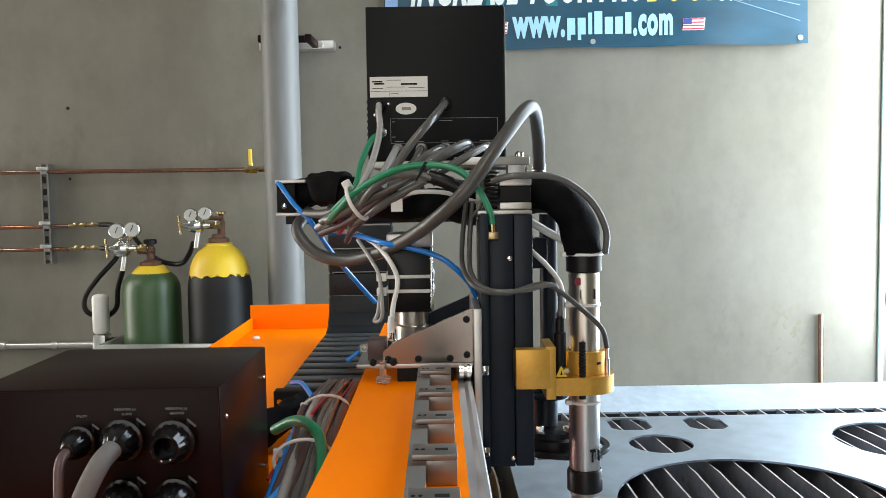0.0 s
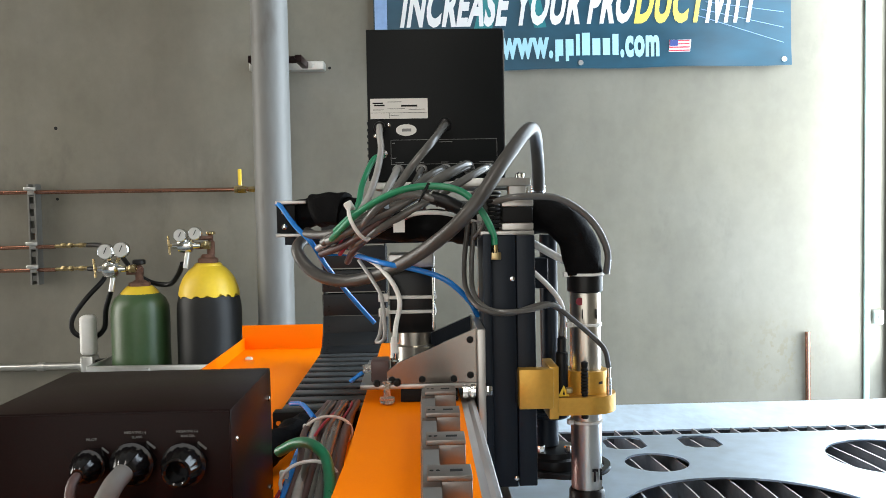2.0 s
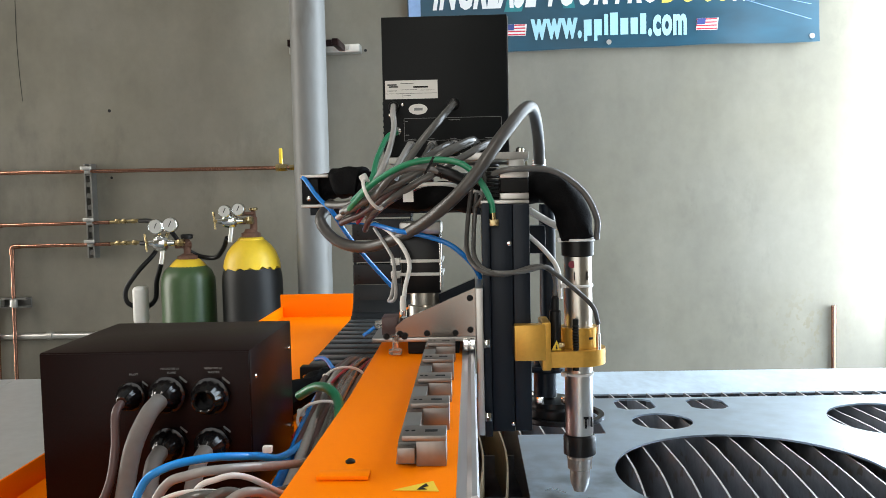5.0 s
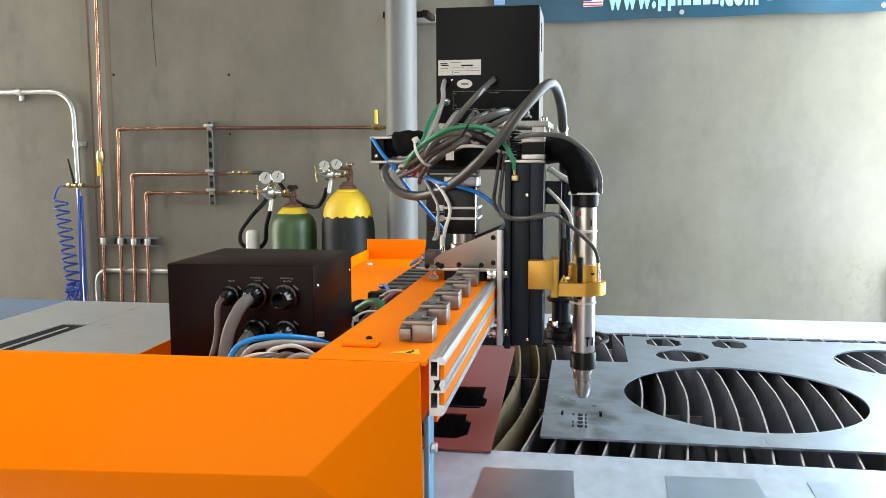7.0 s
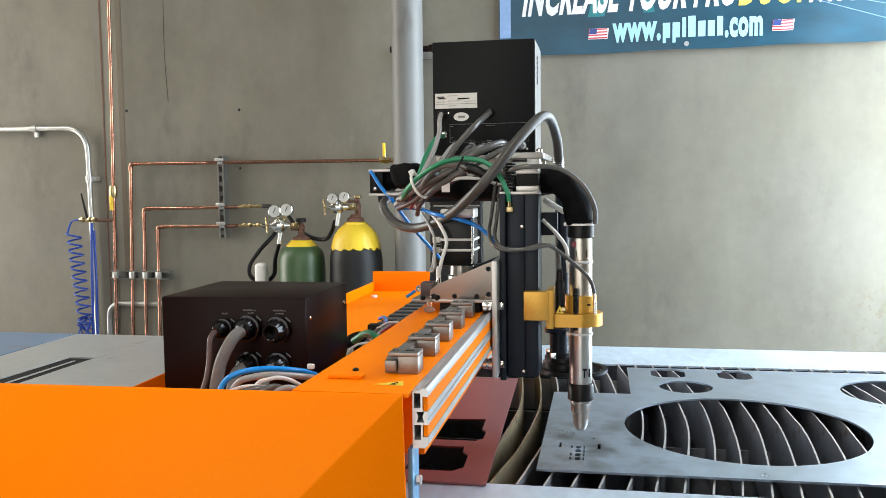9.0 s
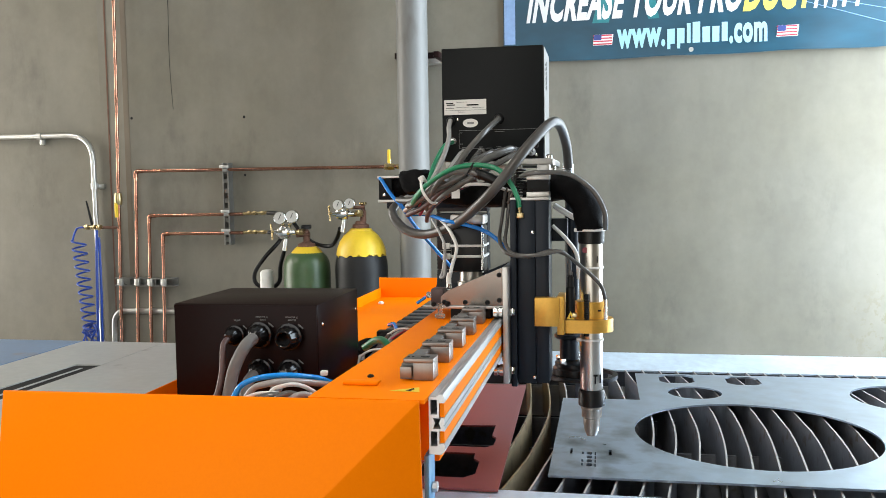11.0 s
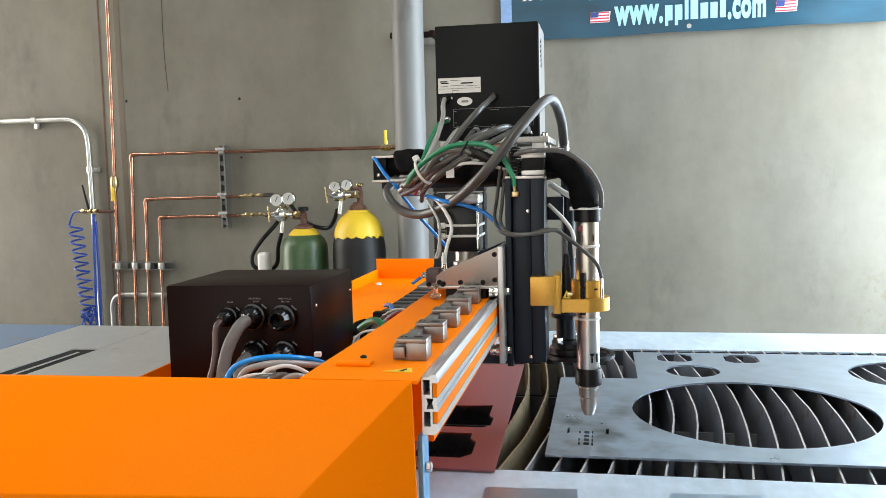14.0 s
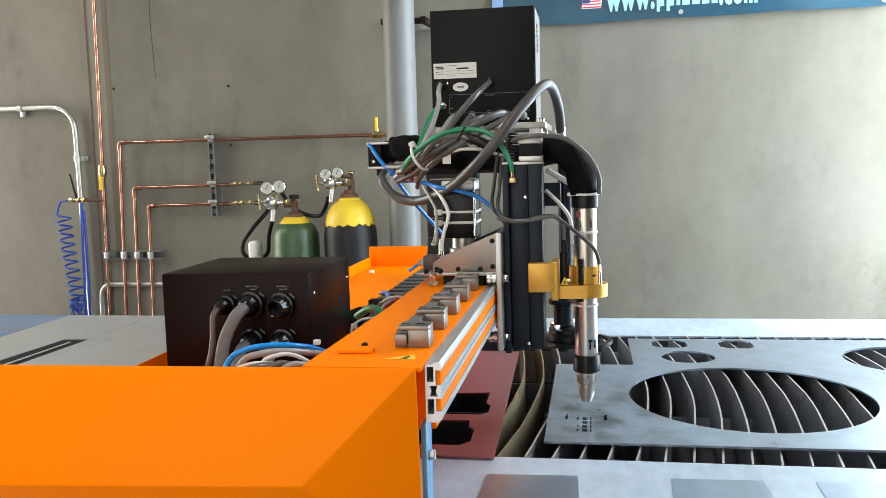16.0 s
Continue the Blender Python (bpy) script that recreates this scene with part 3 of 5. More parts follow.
part("lever", box(-1.848, -1.834, 2.835, 2.845, 1.212, 1.272, 0.003), YPAINT, valve, "yellow lever hanging down")
bm = rod((-1.846, WY, 1.168), (-1.908, WY - 0.02, 1.171), 0.006)
part("branch", bm, RUST, cp, "dark iron nipple")
bm = rod((-1.985, WY - 0.04, 1.173), (-1.900, WY - 0.03, 1.173), 0.0065)
for x in (-1.975, -1.944, -1.918):
    hexnut((x, WY - 0.035, 1.173), "x", 0.012, 0.018, bm)
part("brass_tee", bm, BRASS, cp, "brass tee with two cocks")
bm = rod((-1.939, WY - 0.04, 1.18), (-1.956, WY - 0.05, 1.284), 0.0055, r1=0.003)
part("blow_gun_nozzle", bm, INK, cp)


def strut(p0, p1, horizontal):
    b = BM()
    (x0, z0), (x1, z1) = p0, p1
    box(x0, x1, 2.846, 2.885, z0, z0 + 0.006, bm=b) if horizontal else box(x0, x0 + 0.006, 2.846, 2.885, z0, z1, bm=b)
    box(x0, x1, 2.846, 2.885, z1 - 0.006, z1, bm=b) if horizontal else box(x1 - 0.006, x1, 2.846, 2.885, z0, z1, bm=b)
    box(x0, x1, 2.878, 2.884, z0 + 0.006, z1 - 0.006, bm=b) if horizontal else box(x0 + 0.006, x1 - 0.006, 2.878, 2.884, z0, z1, bm=b)
    n = int(((x1 - x0) if horizontal else (z1 - z0)) / 0.04)
    for k in range(n):
        if horizontal:
            box(x0 + 0.04 * k + 0.012, x0 + 0.04 * k + 0.030, 2.852, 2.856, z0 + 0.006, z1 - 0.006, bm=b)
        else:
            box(x0 + 0.006, x1 - 0.006, 2.852, 2.856, z0 + 0.04 * k + 0.012, z0 + 0.04 * k + 0.030, bm=b)
    return b


st = thing("strut_channel", "upright galvanised slotted strut holding the copper lines", "strut", (-1.33, 2.88, 1.09), I4)
part("channel", strut((-1.355, 1.096), (-1.327, 1.430), False), STRUT, st)
for z in (1.403, 1.221, 1.144):
    bm = lathe([(0.0095, -0.010), (0.0095, 0.010)], (-1.341, 2.85, z), "x", 14)
    box(-1.360, -1.322, 2.832, 2.842, z + 0.006, z + 0.018, 0.002, bm)
    part("pipe_clamp", bm, ZINC, st)
st = thing("strut_channel", "level galvanised strut clamping four copper risers", "strut", (-1.7, 2.88, 0.93), I4)
part("channel", strut((-1.866, 0.920), (-1.590, 0.957), True), STRUT, st)
for x in (-1.845, -1.766, -1.705, -1.643):
    bm = lathe([(0.0100, -0.012), (0.0100, 0.012)], (x, 2.85, 0.939), "z", 14)
    box(x + 0.006, x + 0.024, 2.828, 2.842, 0.925, 0.953, 0.002, bm)
    part("pipe_clamp", bm, ZINC, st)

cd = thing("conduit", "bent galvanised electrical conduit clipped to the wall", "conduit", (-1.96, 2.86, 0.3), I4)
part("tube", tube(bent([(-3.6, 2.862, 1.575), (-1.958, 2.862, 1.561), (-1.942, 2.862, 0.3)], 0.11, 10), 0.0108, 14, smooth=False), ZINC, cd)
for x, z, ax in ((-2.210, 1.563, "x"), (-1.9555, 1.345, "z")):
    bm = lathe([(0.0155, -0.012), (0.0155, 0.012)], (x, 2.862, z), ax, 14)
    box(*((x - 0.01, x + 0.012, 2.872, 2.884, z - 0.035, z) if ax == "x" else (x, x + 0.04, 2.872, 2.884, z - 0.01, z + 0.01)), 0.002, bm)
    part("clip", bm, ZINC, cd)
cd = thing("conduit", "bright horizontal conduit passing behind the copper risers", "conduit", (-1.5, 2.87, 0.3), I4)
part("tube", tube(bent([(-1.10, 2.868, 0.818), (-1.893, 2.872, 0.811), (-1.897, 2.872, 0.3)], 0.06, 8), 0.0115, 14, smooth=False), ZINC, cd)
for x in (-1.20, -1.34, -1.52):
    part("clip", lathe([(0.0145, -0.011), (0.0145, 0.011)], (x, 2.869, 0.816), "x", 14), ZINC, cd)

# coiled blue air hose and the straight one beside it
pts = [(-1.975, 2.80, 1.173), (-2.005, 2.80, 1.168), (-2.022, 2.80, 1.135)]
for k in range(11 * 12):
    s = k / 12
    x0 = -2.000 + 0.042 * s / 11
    pts.append((x0 + 0.027 * math.cos(2 * math.pi * s + 3.1), 2.80 + 0.027 * math.sin(2 * math.pi * s + 3.1), 1.120 - 0.40 * s / 11))
for k in range(16):
    a = k * 1.9
    pts.append((-1.955 + 0.03 * math.cos(a), 2.80 + 0.03 * math.sin(a * 1.3), 0.71 + 0.05 * math.sin(a * 0.7)))
solo("coiled_air_hose", tube(pts, 0.0041, 8, 2), COIL, "coiled blue plastic air hose hanging by the wall", "hose", (-1.97, 2.80, 1.17), I4)
bm = tube([(-1.925, 2.82, 1.16), (-1.926, 2.81, 0.95), (-1.932, 2.81, 0.72), (-1.935, 2.81, 0.5)], 0.0060)
tube([(-1.915, 2.82, 1.13), (-1.911, 2.815, 0.9), (-1.918, 2.815, 0.6), (-1.920, 2.815, 0.5)], 0.0050, bm=bm)
solo("air_hose", bm, COIL, "straight blue air hose doubled along the wall", "hose", (-1.91, 2.81, 0.5), I4)

bm = box(1.458, 1.487, 2.862, 2.884, 0.915, 0.962, 0.003)
box(1.468, 1.477, 2.858, 2.863, 0.928, 0.949, 0.001, bm)
solo("switch_box", bm, ZINC, "small grey metal switch box beside the door opening", "switch box", (1.47, 2.884, 0.93), I4)
# copper stub by the door, marks on the wall
bm = rod((1.243, 2.873, 0.40), (1.238, 2.873, 0.892), 0.0085)
solo("copper_stub", bm, COPPER, "short copper pipe stub standing at the wall", "pipe", (1.23, 2.873, 0.4), I4)
for x, z, r in ((-1.268, 1.617, 0.006), (-0.345, 1.80, 0.005), (-1.78, 1.628, 0.006), (-1.271, 1.380, 0.005)):
    solo("anchor_hole", lathe([(r, -0.002), (r * 0.6, 0)], (x, 2.8855, z), "y", 10), INK, "small dark anchor hole in the concrete wall", "hole", (x, 2.885, z), I4, "anchor holes")


# ---- gas cylinders with regulators ----
def gauge(x, z, y, parent, r=0.0205):
    g = part("gauge", lathe([(r * 0.9, 0.022), (r, 0.018), (r, 0.002), (r * 0.93, 0), (r * 0.86, 0.002)], (x, y, z), "y", 24), CHROME, parent, "chrome-rimmed pressure gauge")
    part("dial", lathe([(r * 0.86, -0.0008), (r * 0.86, 0.001)], (x, y + 0.001, z), "y", 24), DIAL, g, "cream dial")
    part("needle", box(x - 0.0012, x + 0.0012, y - 0.0018, y - 0.001, z - 0.006, z + r * 0.6, m=Matrix.Translation((x, 0, z)) @ pose(0, 0, 0, 0, 25, 0) @ Matrix.Translation((-x, 0, -z))), INK, g)


def regulator(x, y, z, vx, vz, gauges, label, k=1.0):
    rg = thing("gas_regulator", label, "regulator", (x, y, z), I4)
    part("body", lathe([(a * k, b) for a, b in ((0.009, -0.040), (0.010, -0.024), (0.021, -0.020), (0.0245, -0.006), (0.0245, 0.006), (0.021, 0.018), (0.011, 0.024), (0.008, 0.045))], (x, y, z), "x", 22), CHROME, rg)
    bm = rod((x - 0.038, y, z), (x - 0.052, y, z), 0.005)
    rod((x - 0.050, y, z - 0.028), (x - 0.055, y, z + 0.030), 0.0035, bm=bm)
    part("handle", bm, BRASS, rg, "tee handle")
    bm = rod((x + 0.045, y, z), (vx, y + 0.01, vz), 0.008)
    hexnut((x + 0.055, y, z), "x", 0.014, 0.02, bm)
    part("inlet", bm, BRASS, rg, "brass inlet nut")
    for gx, gz in gauges:
        gauge(gx, gz, y - 0.032, rg, 0.0205 * k)
        part("stem", rod((gx, y - 0.01, gz), (x + (gx - x) * 0.3, y, z + 0.012), 0.006), BRASS, rg)
    part("outlet", rod((x + 0.005, y, z - 0.02), (x - 0.002, y - 0.005, z - 0.07), 0.008), ZINC, rg)


gc = thing("gas_cylinder", "green gas cylinder with a yellow collar and rusty neck", "gas cylinder", (-0.914, 2.66, 0), Matrix.Translation((-0.008, 0, -0.008)), "gas cylinders")
part("body", lathe([(0.083, 0.008), (0.088, 0.016), (0.088, 1.02), (0.086, 1.048), (0.076, 1.072), (0.058, 1.088)], (-0.914, 2.66, 0), "z", 40), GREENB, gc)
part("collar", lathe([(0.060, 1.086), (0.050, 1.098), (0.040, 1.108), (0.036, 1.110)], (-0.914, 2.66, 0), "z", 32), YELLOW, gc, "yellow painted shoulder ring")
part("neck", lathe([(0.033, 1.106), (0.033, 1.120), (0.022, 1.123), (0.016, 1.128)], (-0.914, 2.66, 0), "z", 24), RUST, gc, "rusty neck ring")
bm = lathe([(0.012, 1.126), (0.012, 1.168), (0.008, 1.172), (0.007, 1.182)], (-0.914, 2.66, 0), "z", 14)
rod((-0.95, 2.65, 1.155), (-0.90, 2.66, 1.155), 0.010, bm=bm)
part("valve", bm, RUST, gc, "tarnished cylinder valve")
part("handwheel", lathe([(0.016, 1.176), (0.020, 1.178), (0.020, 1.189), (0.016, 1.192)], (-0.914, 2.66, 0), "z", 14), BLACKB, gc)
gc = thing("gas_cylinder", "black gas cylinder with a chipped yellow top", "gas cylinder", (-0.700, 2.665, 0), Matrix.Translation((-0.0075, 0, -0.003)), "gas cylinders")
part("body", lathe([(0.094, 0.003), (0.0985, 0.010), (0.0985, 1.02), (0.0965, 1.05), (0.091, 1.072), (0.0845, 1.086)], (-0.700, 2.665, 0), "z", 44), BLACKB, gc)
bm = lathe([(0.0930, 1.072), (0.0925, 1.0785), (0.0885, 1.100), (0.0790, 1.125), (0.0640, 1.146), (0.0500, 1.159), (0.0430, 1.164), (0.0415, 1.169), (0.036, 1.173)], (-0.700, 2.665, 0), "z", 60)
for v in bm.verts:
    if v.co.z < 1.0795:
        v.co.z += 0.007 * noise.noise(v.co * 60) + 0.010 * noise.noise(v.co * 190)
part("top_paint", bm, YELLOW, gc, "yellow painted shoulder with a ragged lower edge")
part("neck", lathe([(0.031, 1.170), (0.031, 1.186), (0.022, 1.190), (0.018, 1.20)], (-0.700, 2.665, 0), "z", 24), RUST, gc, "rusty neck ring")
bm = lathe([(0.012, 1.198), (0.012, 1.238), (0.008, 1.242), (0.007, 1.262)], (-0.690, 2.665, 0), "z", 14)
rod((-0.735, 2.65, 1.226), (-0.685, 2.66, 1.226), 0.010, bm=bm)
rod((-0.735, 2.65, 1.25), (-0.685, 2.66, 1.25), 0.006, bm=bm)
part("valve", bm, RUST, gc, "tarnished cylinder valve")
part("handwheel", lathe([(0.012, 1.260), (0.015, 1.263), (0.015, 1.267), (0.012, 1.270)], (-0.690, 2.665, 0), "z", 14), BRASS, gc)
regulator(-0.998, 2.635, 1.158, -0.925, 1.155, ((-1.005, 1.212), (-0.957, 1.217)), "chrome gas regulator with two gauges on the green cylinder", 1.2)
regulator(-0.766, 2.635, 1.226, -0.70, 1.226, ((-0.775, 1.258), (-0.730, 1.263)), "chrome gas regulator with two gauges on the black cylinder")
bm = tube([(-1.16, 2.85, 1.146), (-1.10, 2.82, 1.144), (-1.065, 2.74, 1.120), (-1.105, 2.69, 1.06), (-1.145, 2.68, 1.00), (-1.140, 2.68, 0.955), (-1.095, 2.70, 0.935), (-1.050, 2.69, 0.965), (-1.030, 2.66, 1.03), (-1.0, 2.63, 1.09)], 0.0080)
solo("gas_hose", bm, RUBBER, "black rubber gas hose hanging in a loop", "hose", (-1.16, 2.85, 1.14), I4, "gas hoses")
bm = tube([(-1.16, 2.85, 1.225), (-1.10, 2.80, 1.225), (-1.02, 2.74, 1.205), (-0.968, 2.735, 1.145), (-0.925, 2.76, 1.106), (-0.86, 2.75, 1.098), (-0.812, 2.69, 1.130), (-0.777, 2.63, 1.17)], 0.0080)
solo("gas_hose", bm, RUBBER, "black rubber gas hose passing behind the green cylinder", "hose", (-1.16, 2.85, 1.22), I4, "gas hoses")

# cylinder rack with its band, the white housing beside it
rk = thing("cylinder_rack", "galvanised steel rack with a band round the gas cylinders", "rack", (-0.8, 2.66, 0), I4)
part("band", box(-1.045, -0.57, 2.535, 2.545, 0.842, 0.874, 0.003), ZINC, rk, "bright flat band")
part("band", box(-1.045, -1.035, 2.535, 2.78, 0.842, 0.874, 0.002), ZINC, rk)
part("band", box(-0.58, -0.57, 2.545, 2.78, 0.842, 0.874, 0.002), ZINC, rk)
for x in (-1.035, -0.585):
    part("post", box(x - 0.015, x + 0.015, 2.78, 2.81, 0, 0.95, 0.003), ZINC, rk)
part("bolt", hexnut((-0.86, 2.526, 0.858), "y", 0.009, 0.010), ZINC, rk)
hs = thing("white_housing", "white plastic capsule on a metal foot by the wall", "housing", (-1.09, 2.68, 0), I4)
part("capsule", box(-1.116, -1.070, 2.65, 2.696, 0.885, 1.012, 0.014, seg=3), WHITEP, hs)
part("foot", box(-1.113, -1.073, 2.65, 2.70, 0.80, 0.884, 0.004), ZINC, hs, "grey metal foot")
part("knob", box(-1.07, -1.04, 2.655, 2.69, 0.835, 0.872, 0.004), RUBBER, hs)
part("stand", box(-1.10, -1.085, 2.665, 2.69, 0, 0.80, 0.002), ZINC, hs)

# ---- cutting table ----
TX0, TX1, TY0, TY1, PY0, PY1, TZ = -2.05, 1.36, 0.42, 2.05, 0.900, 1.812, 0.843
PX0, PX1 = -0.30, 1.28
tb = thing("cutting_table", "galvanised plasma cutting table with an open slat bed", "cutting table", (0, 1.2, 0))
part("frame_top", sheet([(TX0, TY0), (TX1, TY0), (TX1, TY1), (TX0, TY1)], [[(PX0, PY0), (PX1, PY0), (PX1, PY1), (PX0, PY1)]], TZ - 0.004, TZ), GALV, tb, "stained galvanised flange")
for nm, b in (("skirt", (TX0 + 0.02, TX1 - 0.02, TY0 + 0.02, TY0 + 0.04)), ("skirt", (TX0 + 0.02, TX1 - 0.02, TY1 - 0.04, TY1 - 0.02)), ("skirt", (TX0 + 0.02, TX0 + 0.04, TY0 + 0.04, TY1 - 0.04)), ("skirt", (TX1 - 0.04, TX1 - 0.02, TY0 + 0.04, TY1 - 0.04))):
    part(nm, box(*b, 0.42, TZ - 0.005, 0.003), GALV, tb)
bm = box(PX0 - 0.01, PX1 + 0.01, PY0 - 0.012, PY1 + 0.012, 0.60, 0.61)
box(PX0 - 0.012, PX0 - 0.002, PY0 - 0.012, PY1 + 0.012, 0.61, TZ - 0.005, bm=bm)
box(PX1 + 0.002, PX1 + 0.012, PY0 - 0.012, PY1 + 0.012, 0.61, TZ - 0.005, bm=bm)
box(PX0, PX1, PY0 - 0.012, PY0 - 0.002, 0.61, TZ - 0.005, bm=bm)
box(PX0, PX1, PY1 + 0.002, PY1 + 0.012, 0.61, TZ - 0.005, bm=bm)
part("water_pan", bm, PIT, tb, "dark pan beneath the slats")
for x in (TX0 + 0.06, TX1 - 0.06):
    for y in (TY0 + 0.08, TY1 - 0.08):
        part("leg", box(x - 0.04, x + 0.04, y - 0.04, y + 0.04, 0, 0.42, 0.004), BLUEP, tb)


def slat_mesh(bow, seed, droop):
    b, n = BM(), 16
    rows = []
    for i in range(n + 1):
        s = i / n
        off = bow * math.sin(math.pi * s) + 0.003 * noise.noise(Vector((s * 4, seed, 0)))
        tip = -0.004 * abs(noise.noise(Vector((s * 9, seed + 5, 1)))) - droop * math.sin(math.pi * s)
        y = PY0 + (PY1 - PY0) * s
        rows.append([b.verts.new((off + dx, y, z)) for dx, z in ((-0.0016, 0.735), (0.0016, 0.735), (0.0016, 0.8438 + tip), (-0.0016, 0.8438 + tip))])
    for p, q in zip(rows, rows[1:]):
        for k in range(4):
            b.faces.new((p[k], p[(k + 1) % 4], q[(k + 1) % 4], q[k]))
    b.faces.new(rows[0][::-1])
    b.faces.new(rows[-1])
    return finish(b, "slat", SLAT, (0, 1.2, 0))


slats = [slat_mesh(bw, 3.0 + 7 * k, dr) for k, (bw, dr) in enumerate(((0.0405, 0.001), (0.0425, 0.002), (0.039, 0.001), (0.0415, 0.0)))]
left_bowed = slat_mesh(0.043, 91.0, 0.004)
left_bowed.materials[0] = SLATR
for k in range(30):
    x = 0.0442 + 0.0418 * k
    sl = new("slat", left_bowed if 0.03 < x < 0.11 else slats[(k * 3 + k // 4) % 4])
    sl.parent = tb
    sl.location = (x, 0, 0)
part("slat_holder", box(PX0, PX1, PY0 - 0.001, PY0 + 0.006, 0.72, 0.80), STEELG, tb)
part("slat_holder", box(PX0, PX1, PY1 - 0.006, PY1 + 0.001, 0.72, 0.80), STEELG, tb)

for y in (1.12, 1.36, 1.60):
    part("slat_support", box(PX0, PX1, y, y + 0.006, 0.62, 0.7345 if y < 1.3 else 0.770), SLAT0, tb, "flat bar across the slats")

# sheets lying on the table
NOTCH = [(0.154, 0.957), (1.24, 0.962), (1.24, 1.746), (0.317, 1.743), (0.318, 1.474), (0.154, 1.471)]
cuts = [circle(0.515, 1.243, 0.216, 80), circle(0.440, 1.556, 0.058, 40), circle(0.885, 1.553, 0.120, 48), octagon(0.411, 1.690, 0.040, 0.044, 0.016), octagon(0.562, 1.687, 0.038, 0.043, 0.016)]
tiny = [[(0.184, 1.075), (0.188, 1.075), (0.188, 1.105), (0.184, 1.105)], [(0.250, 1.075), (0.255, 1.075), (0.255, 1.105), (0.250, 1.105)]]
for k in range(4):
    y = 1.018 + 0.021 * k
    tiny += [octagon(0.2175, y, 0.0045, 0.0075, 0.002), [(0.226, y - 0.008), (0.2285, y - 0.008), (0.2285, y + 0.007), (0.226, y + 0.007)]]
    if k != 2:
        tiny.append([(0.204, y - 0.006), (0.2075, y - 0.006), (0.2075, y + 0.007), (0.204, y + 0.007)])
wp = solo("steel_workpiece", sheet(NOTCH, cuts + tiny, 0.8468, 0.8505), PLATE, "flat steel plate with round cut-outs lying on the slats", "steel plate", (0.6, 1.3, 0.8468))
SH = 0.8435
scrap = sheet([(-0.42, 0.885), (0.082, 0.885), (0.062, 1.60), (-0.42, 1.60)], [[(-0.06, 1.10), (0.034, 1.10), (0.046, 1.115), (0.046, 1.16), (0.036, 1.175), (0.034, 1.245), (-0.06, 1.235)], [(-0.06, 0.935), (0.020, 0.935), (0.036, 0.955), (0.034, 1.02), (0.022, 1.035), (0.020, 1.065), (-0.06, 1.065)]], SH + 0.0005, SH + 0.004)
solo("scrap_sheet", scrap, SCRAP, "shiny offcut sheet with ragged cut-outs under the gantry", "steel sheet", (-0.1, 1.2, SH))
solo("steel_sheet", sheet([(-1.130, 0.45), (-0.44, 0.45), (-0.44, 2.04), (-1.100, 2.04), (-1.100, 1.69)], [], SH + 0.0003, SH + 0.0035), STEELG, "bare grey steel sheet laid on the table", "steel sheet", (-0.8, 1.2, SH), group="table sheets")
solo("steel_sheet", sheet([(-1.38, 0.45), (-1.232, 0.45), (-1.178, 1.70), (-1.103, 1.70), (-1.103, 2.04), (-1.38, 2.04)], [], SH + 0.0003, SH + 0.0035), STEELG, "narrow grey steel sheet laid on the table", "steel sheet", (-1.3, 1.2, SH), group="table sheets")
solo("steel_sheet", sheet([(-2.03, 0.45), (-1.385, 0.45), (-1.385, 2.04), (-2.03, 2.04)], [], SH + 0.0003, SH + 0.0045), STEELB, "bluish steel sheet laid on the table", "steel sheet", (-1.7, 1.2, SH), group="table sheets")
solo("steel_strip", sheet([(-1.176, 0.46), (-1.160, 0.46), (-1.131, 1.66), (-1.138, 1.66)], [], SH + 0.0018, SH + 0.0032), STEELG, "thin bright strip in the gap between sheets", "steel strip", (-1.15, 1.0, SH), group="table sheets")
solo("table_gap_shade", sheet([(-1.240, 0.452), (-1.128, 0.452), (-1.099, 1.70), (-1.180, 1.70)], [], TZ + 0.0002, TZ + 0.0006), INK, "flat dark sheet painted as the shade between two steel sheets on the table", "gap", (-1.18, 1.0, TZ), kind="structure")

for x0, x1, y0, y1, lab in ((0.075, 0.215, 0.66, 0.828, "pale worn"), (0.335, 0.47, 0.68, 0.835, "scratched"), (0.53, 0.68, 0.70, 0.842, "streaked")):
    solo("flange_sheet", sheet([(x0, y0), (x1, y0 + 0.004), (x1 - 0.006, y1), (x0 + 0.004, y1 - 0.006)], [], TZ + 0.0003, TZ + 0.0016), STEEL, lab + " thin sheet lying on the table edge", "steel sheet", (x0, y0, TZ), group="table sheets")

# ---- gantry ----
gy = thing("gantry", "orange powder-coated gantry beam with cable tray", "gantry", (-0.1, 1.2, 0.846))
ZB = 1.090
part("beam", box(-0.0580, 0.0500, 0.59, 1.50, 0.985, ZB - 0.0045, 0.003), ORANGE, gy)
part("beam_top", sheet([(-0.0690, 0.467), (0.0585, 0.467), (0.0585, 1.50), (-0.0585, 1.50), (-0.0600, 0.80)], [], ZB - 0.004, ZB), ORANGE, gy)
PROFILE = [(0.0585, 1.0265), (0.0720, 1.0265), (0.0755, 1.0300), (0.0755, 1.0385), (0.0697, 1.0385), (0.0697, 1.0520), (0.0755, 1.0520), (0.0755, 1.0575), (0.0743, 1.0580), (0.0743, 1.0589), (0.0755, 1.0594), (0.0755, 1.0665), (0.0697, 1.0665), (0.0697, 1.0825), (0.0755, 1.0825), (0.0755, 1.0885), (0.0738, 1.0915), (0.0700, 1.0915), (0.0660, 1.0888), (0.0585, 1.0888)]
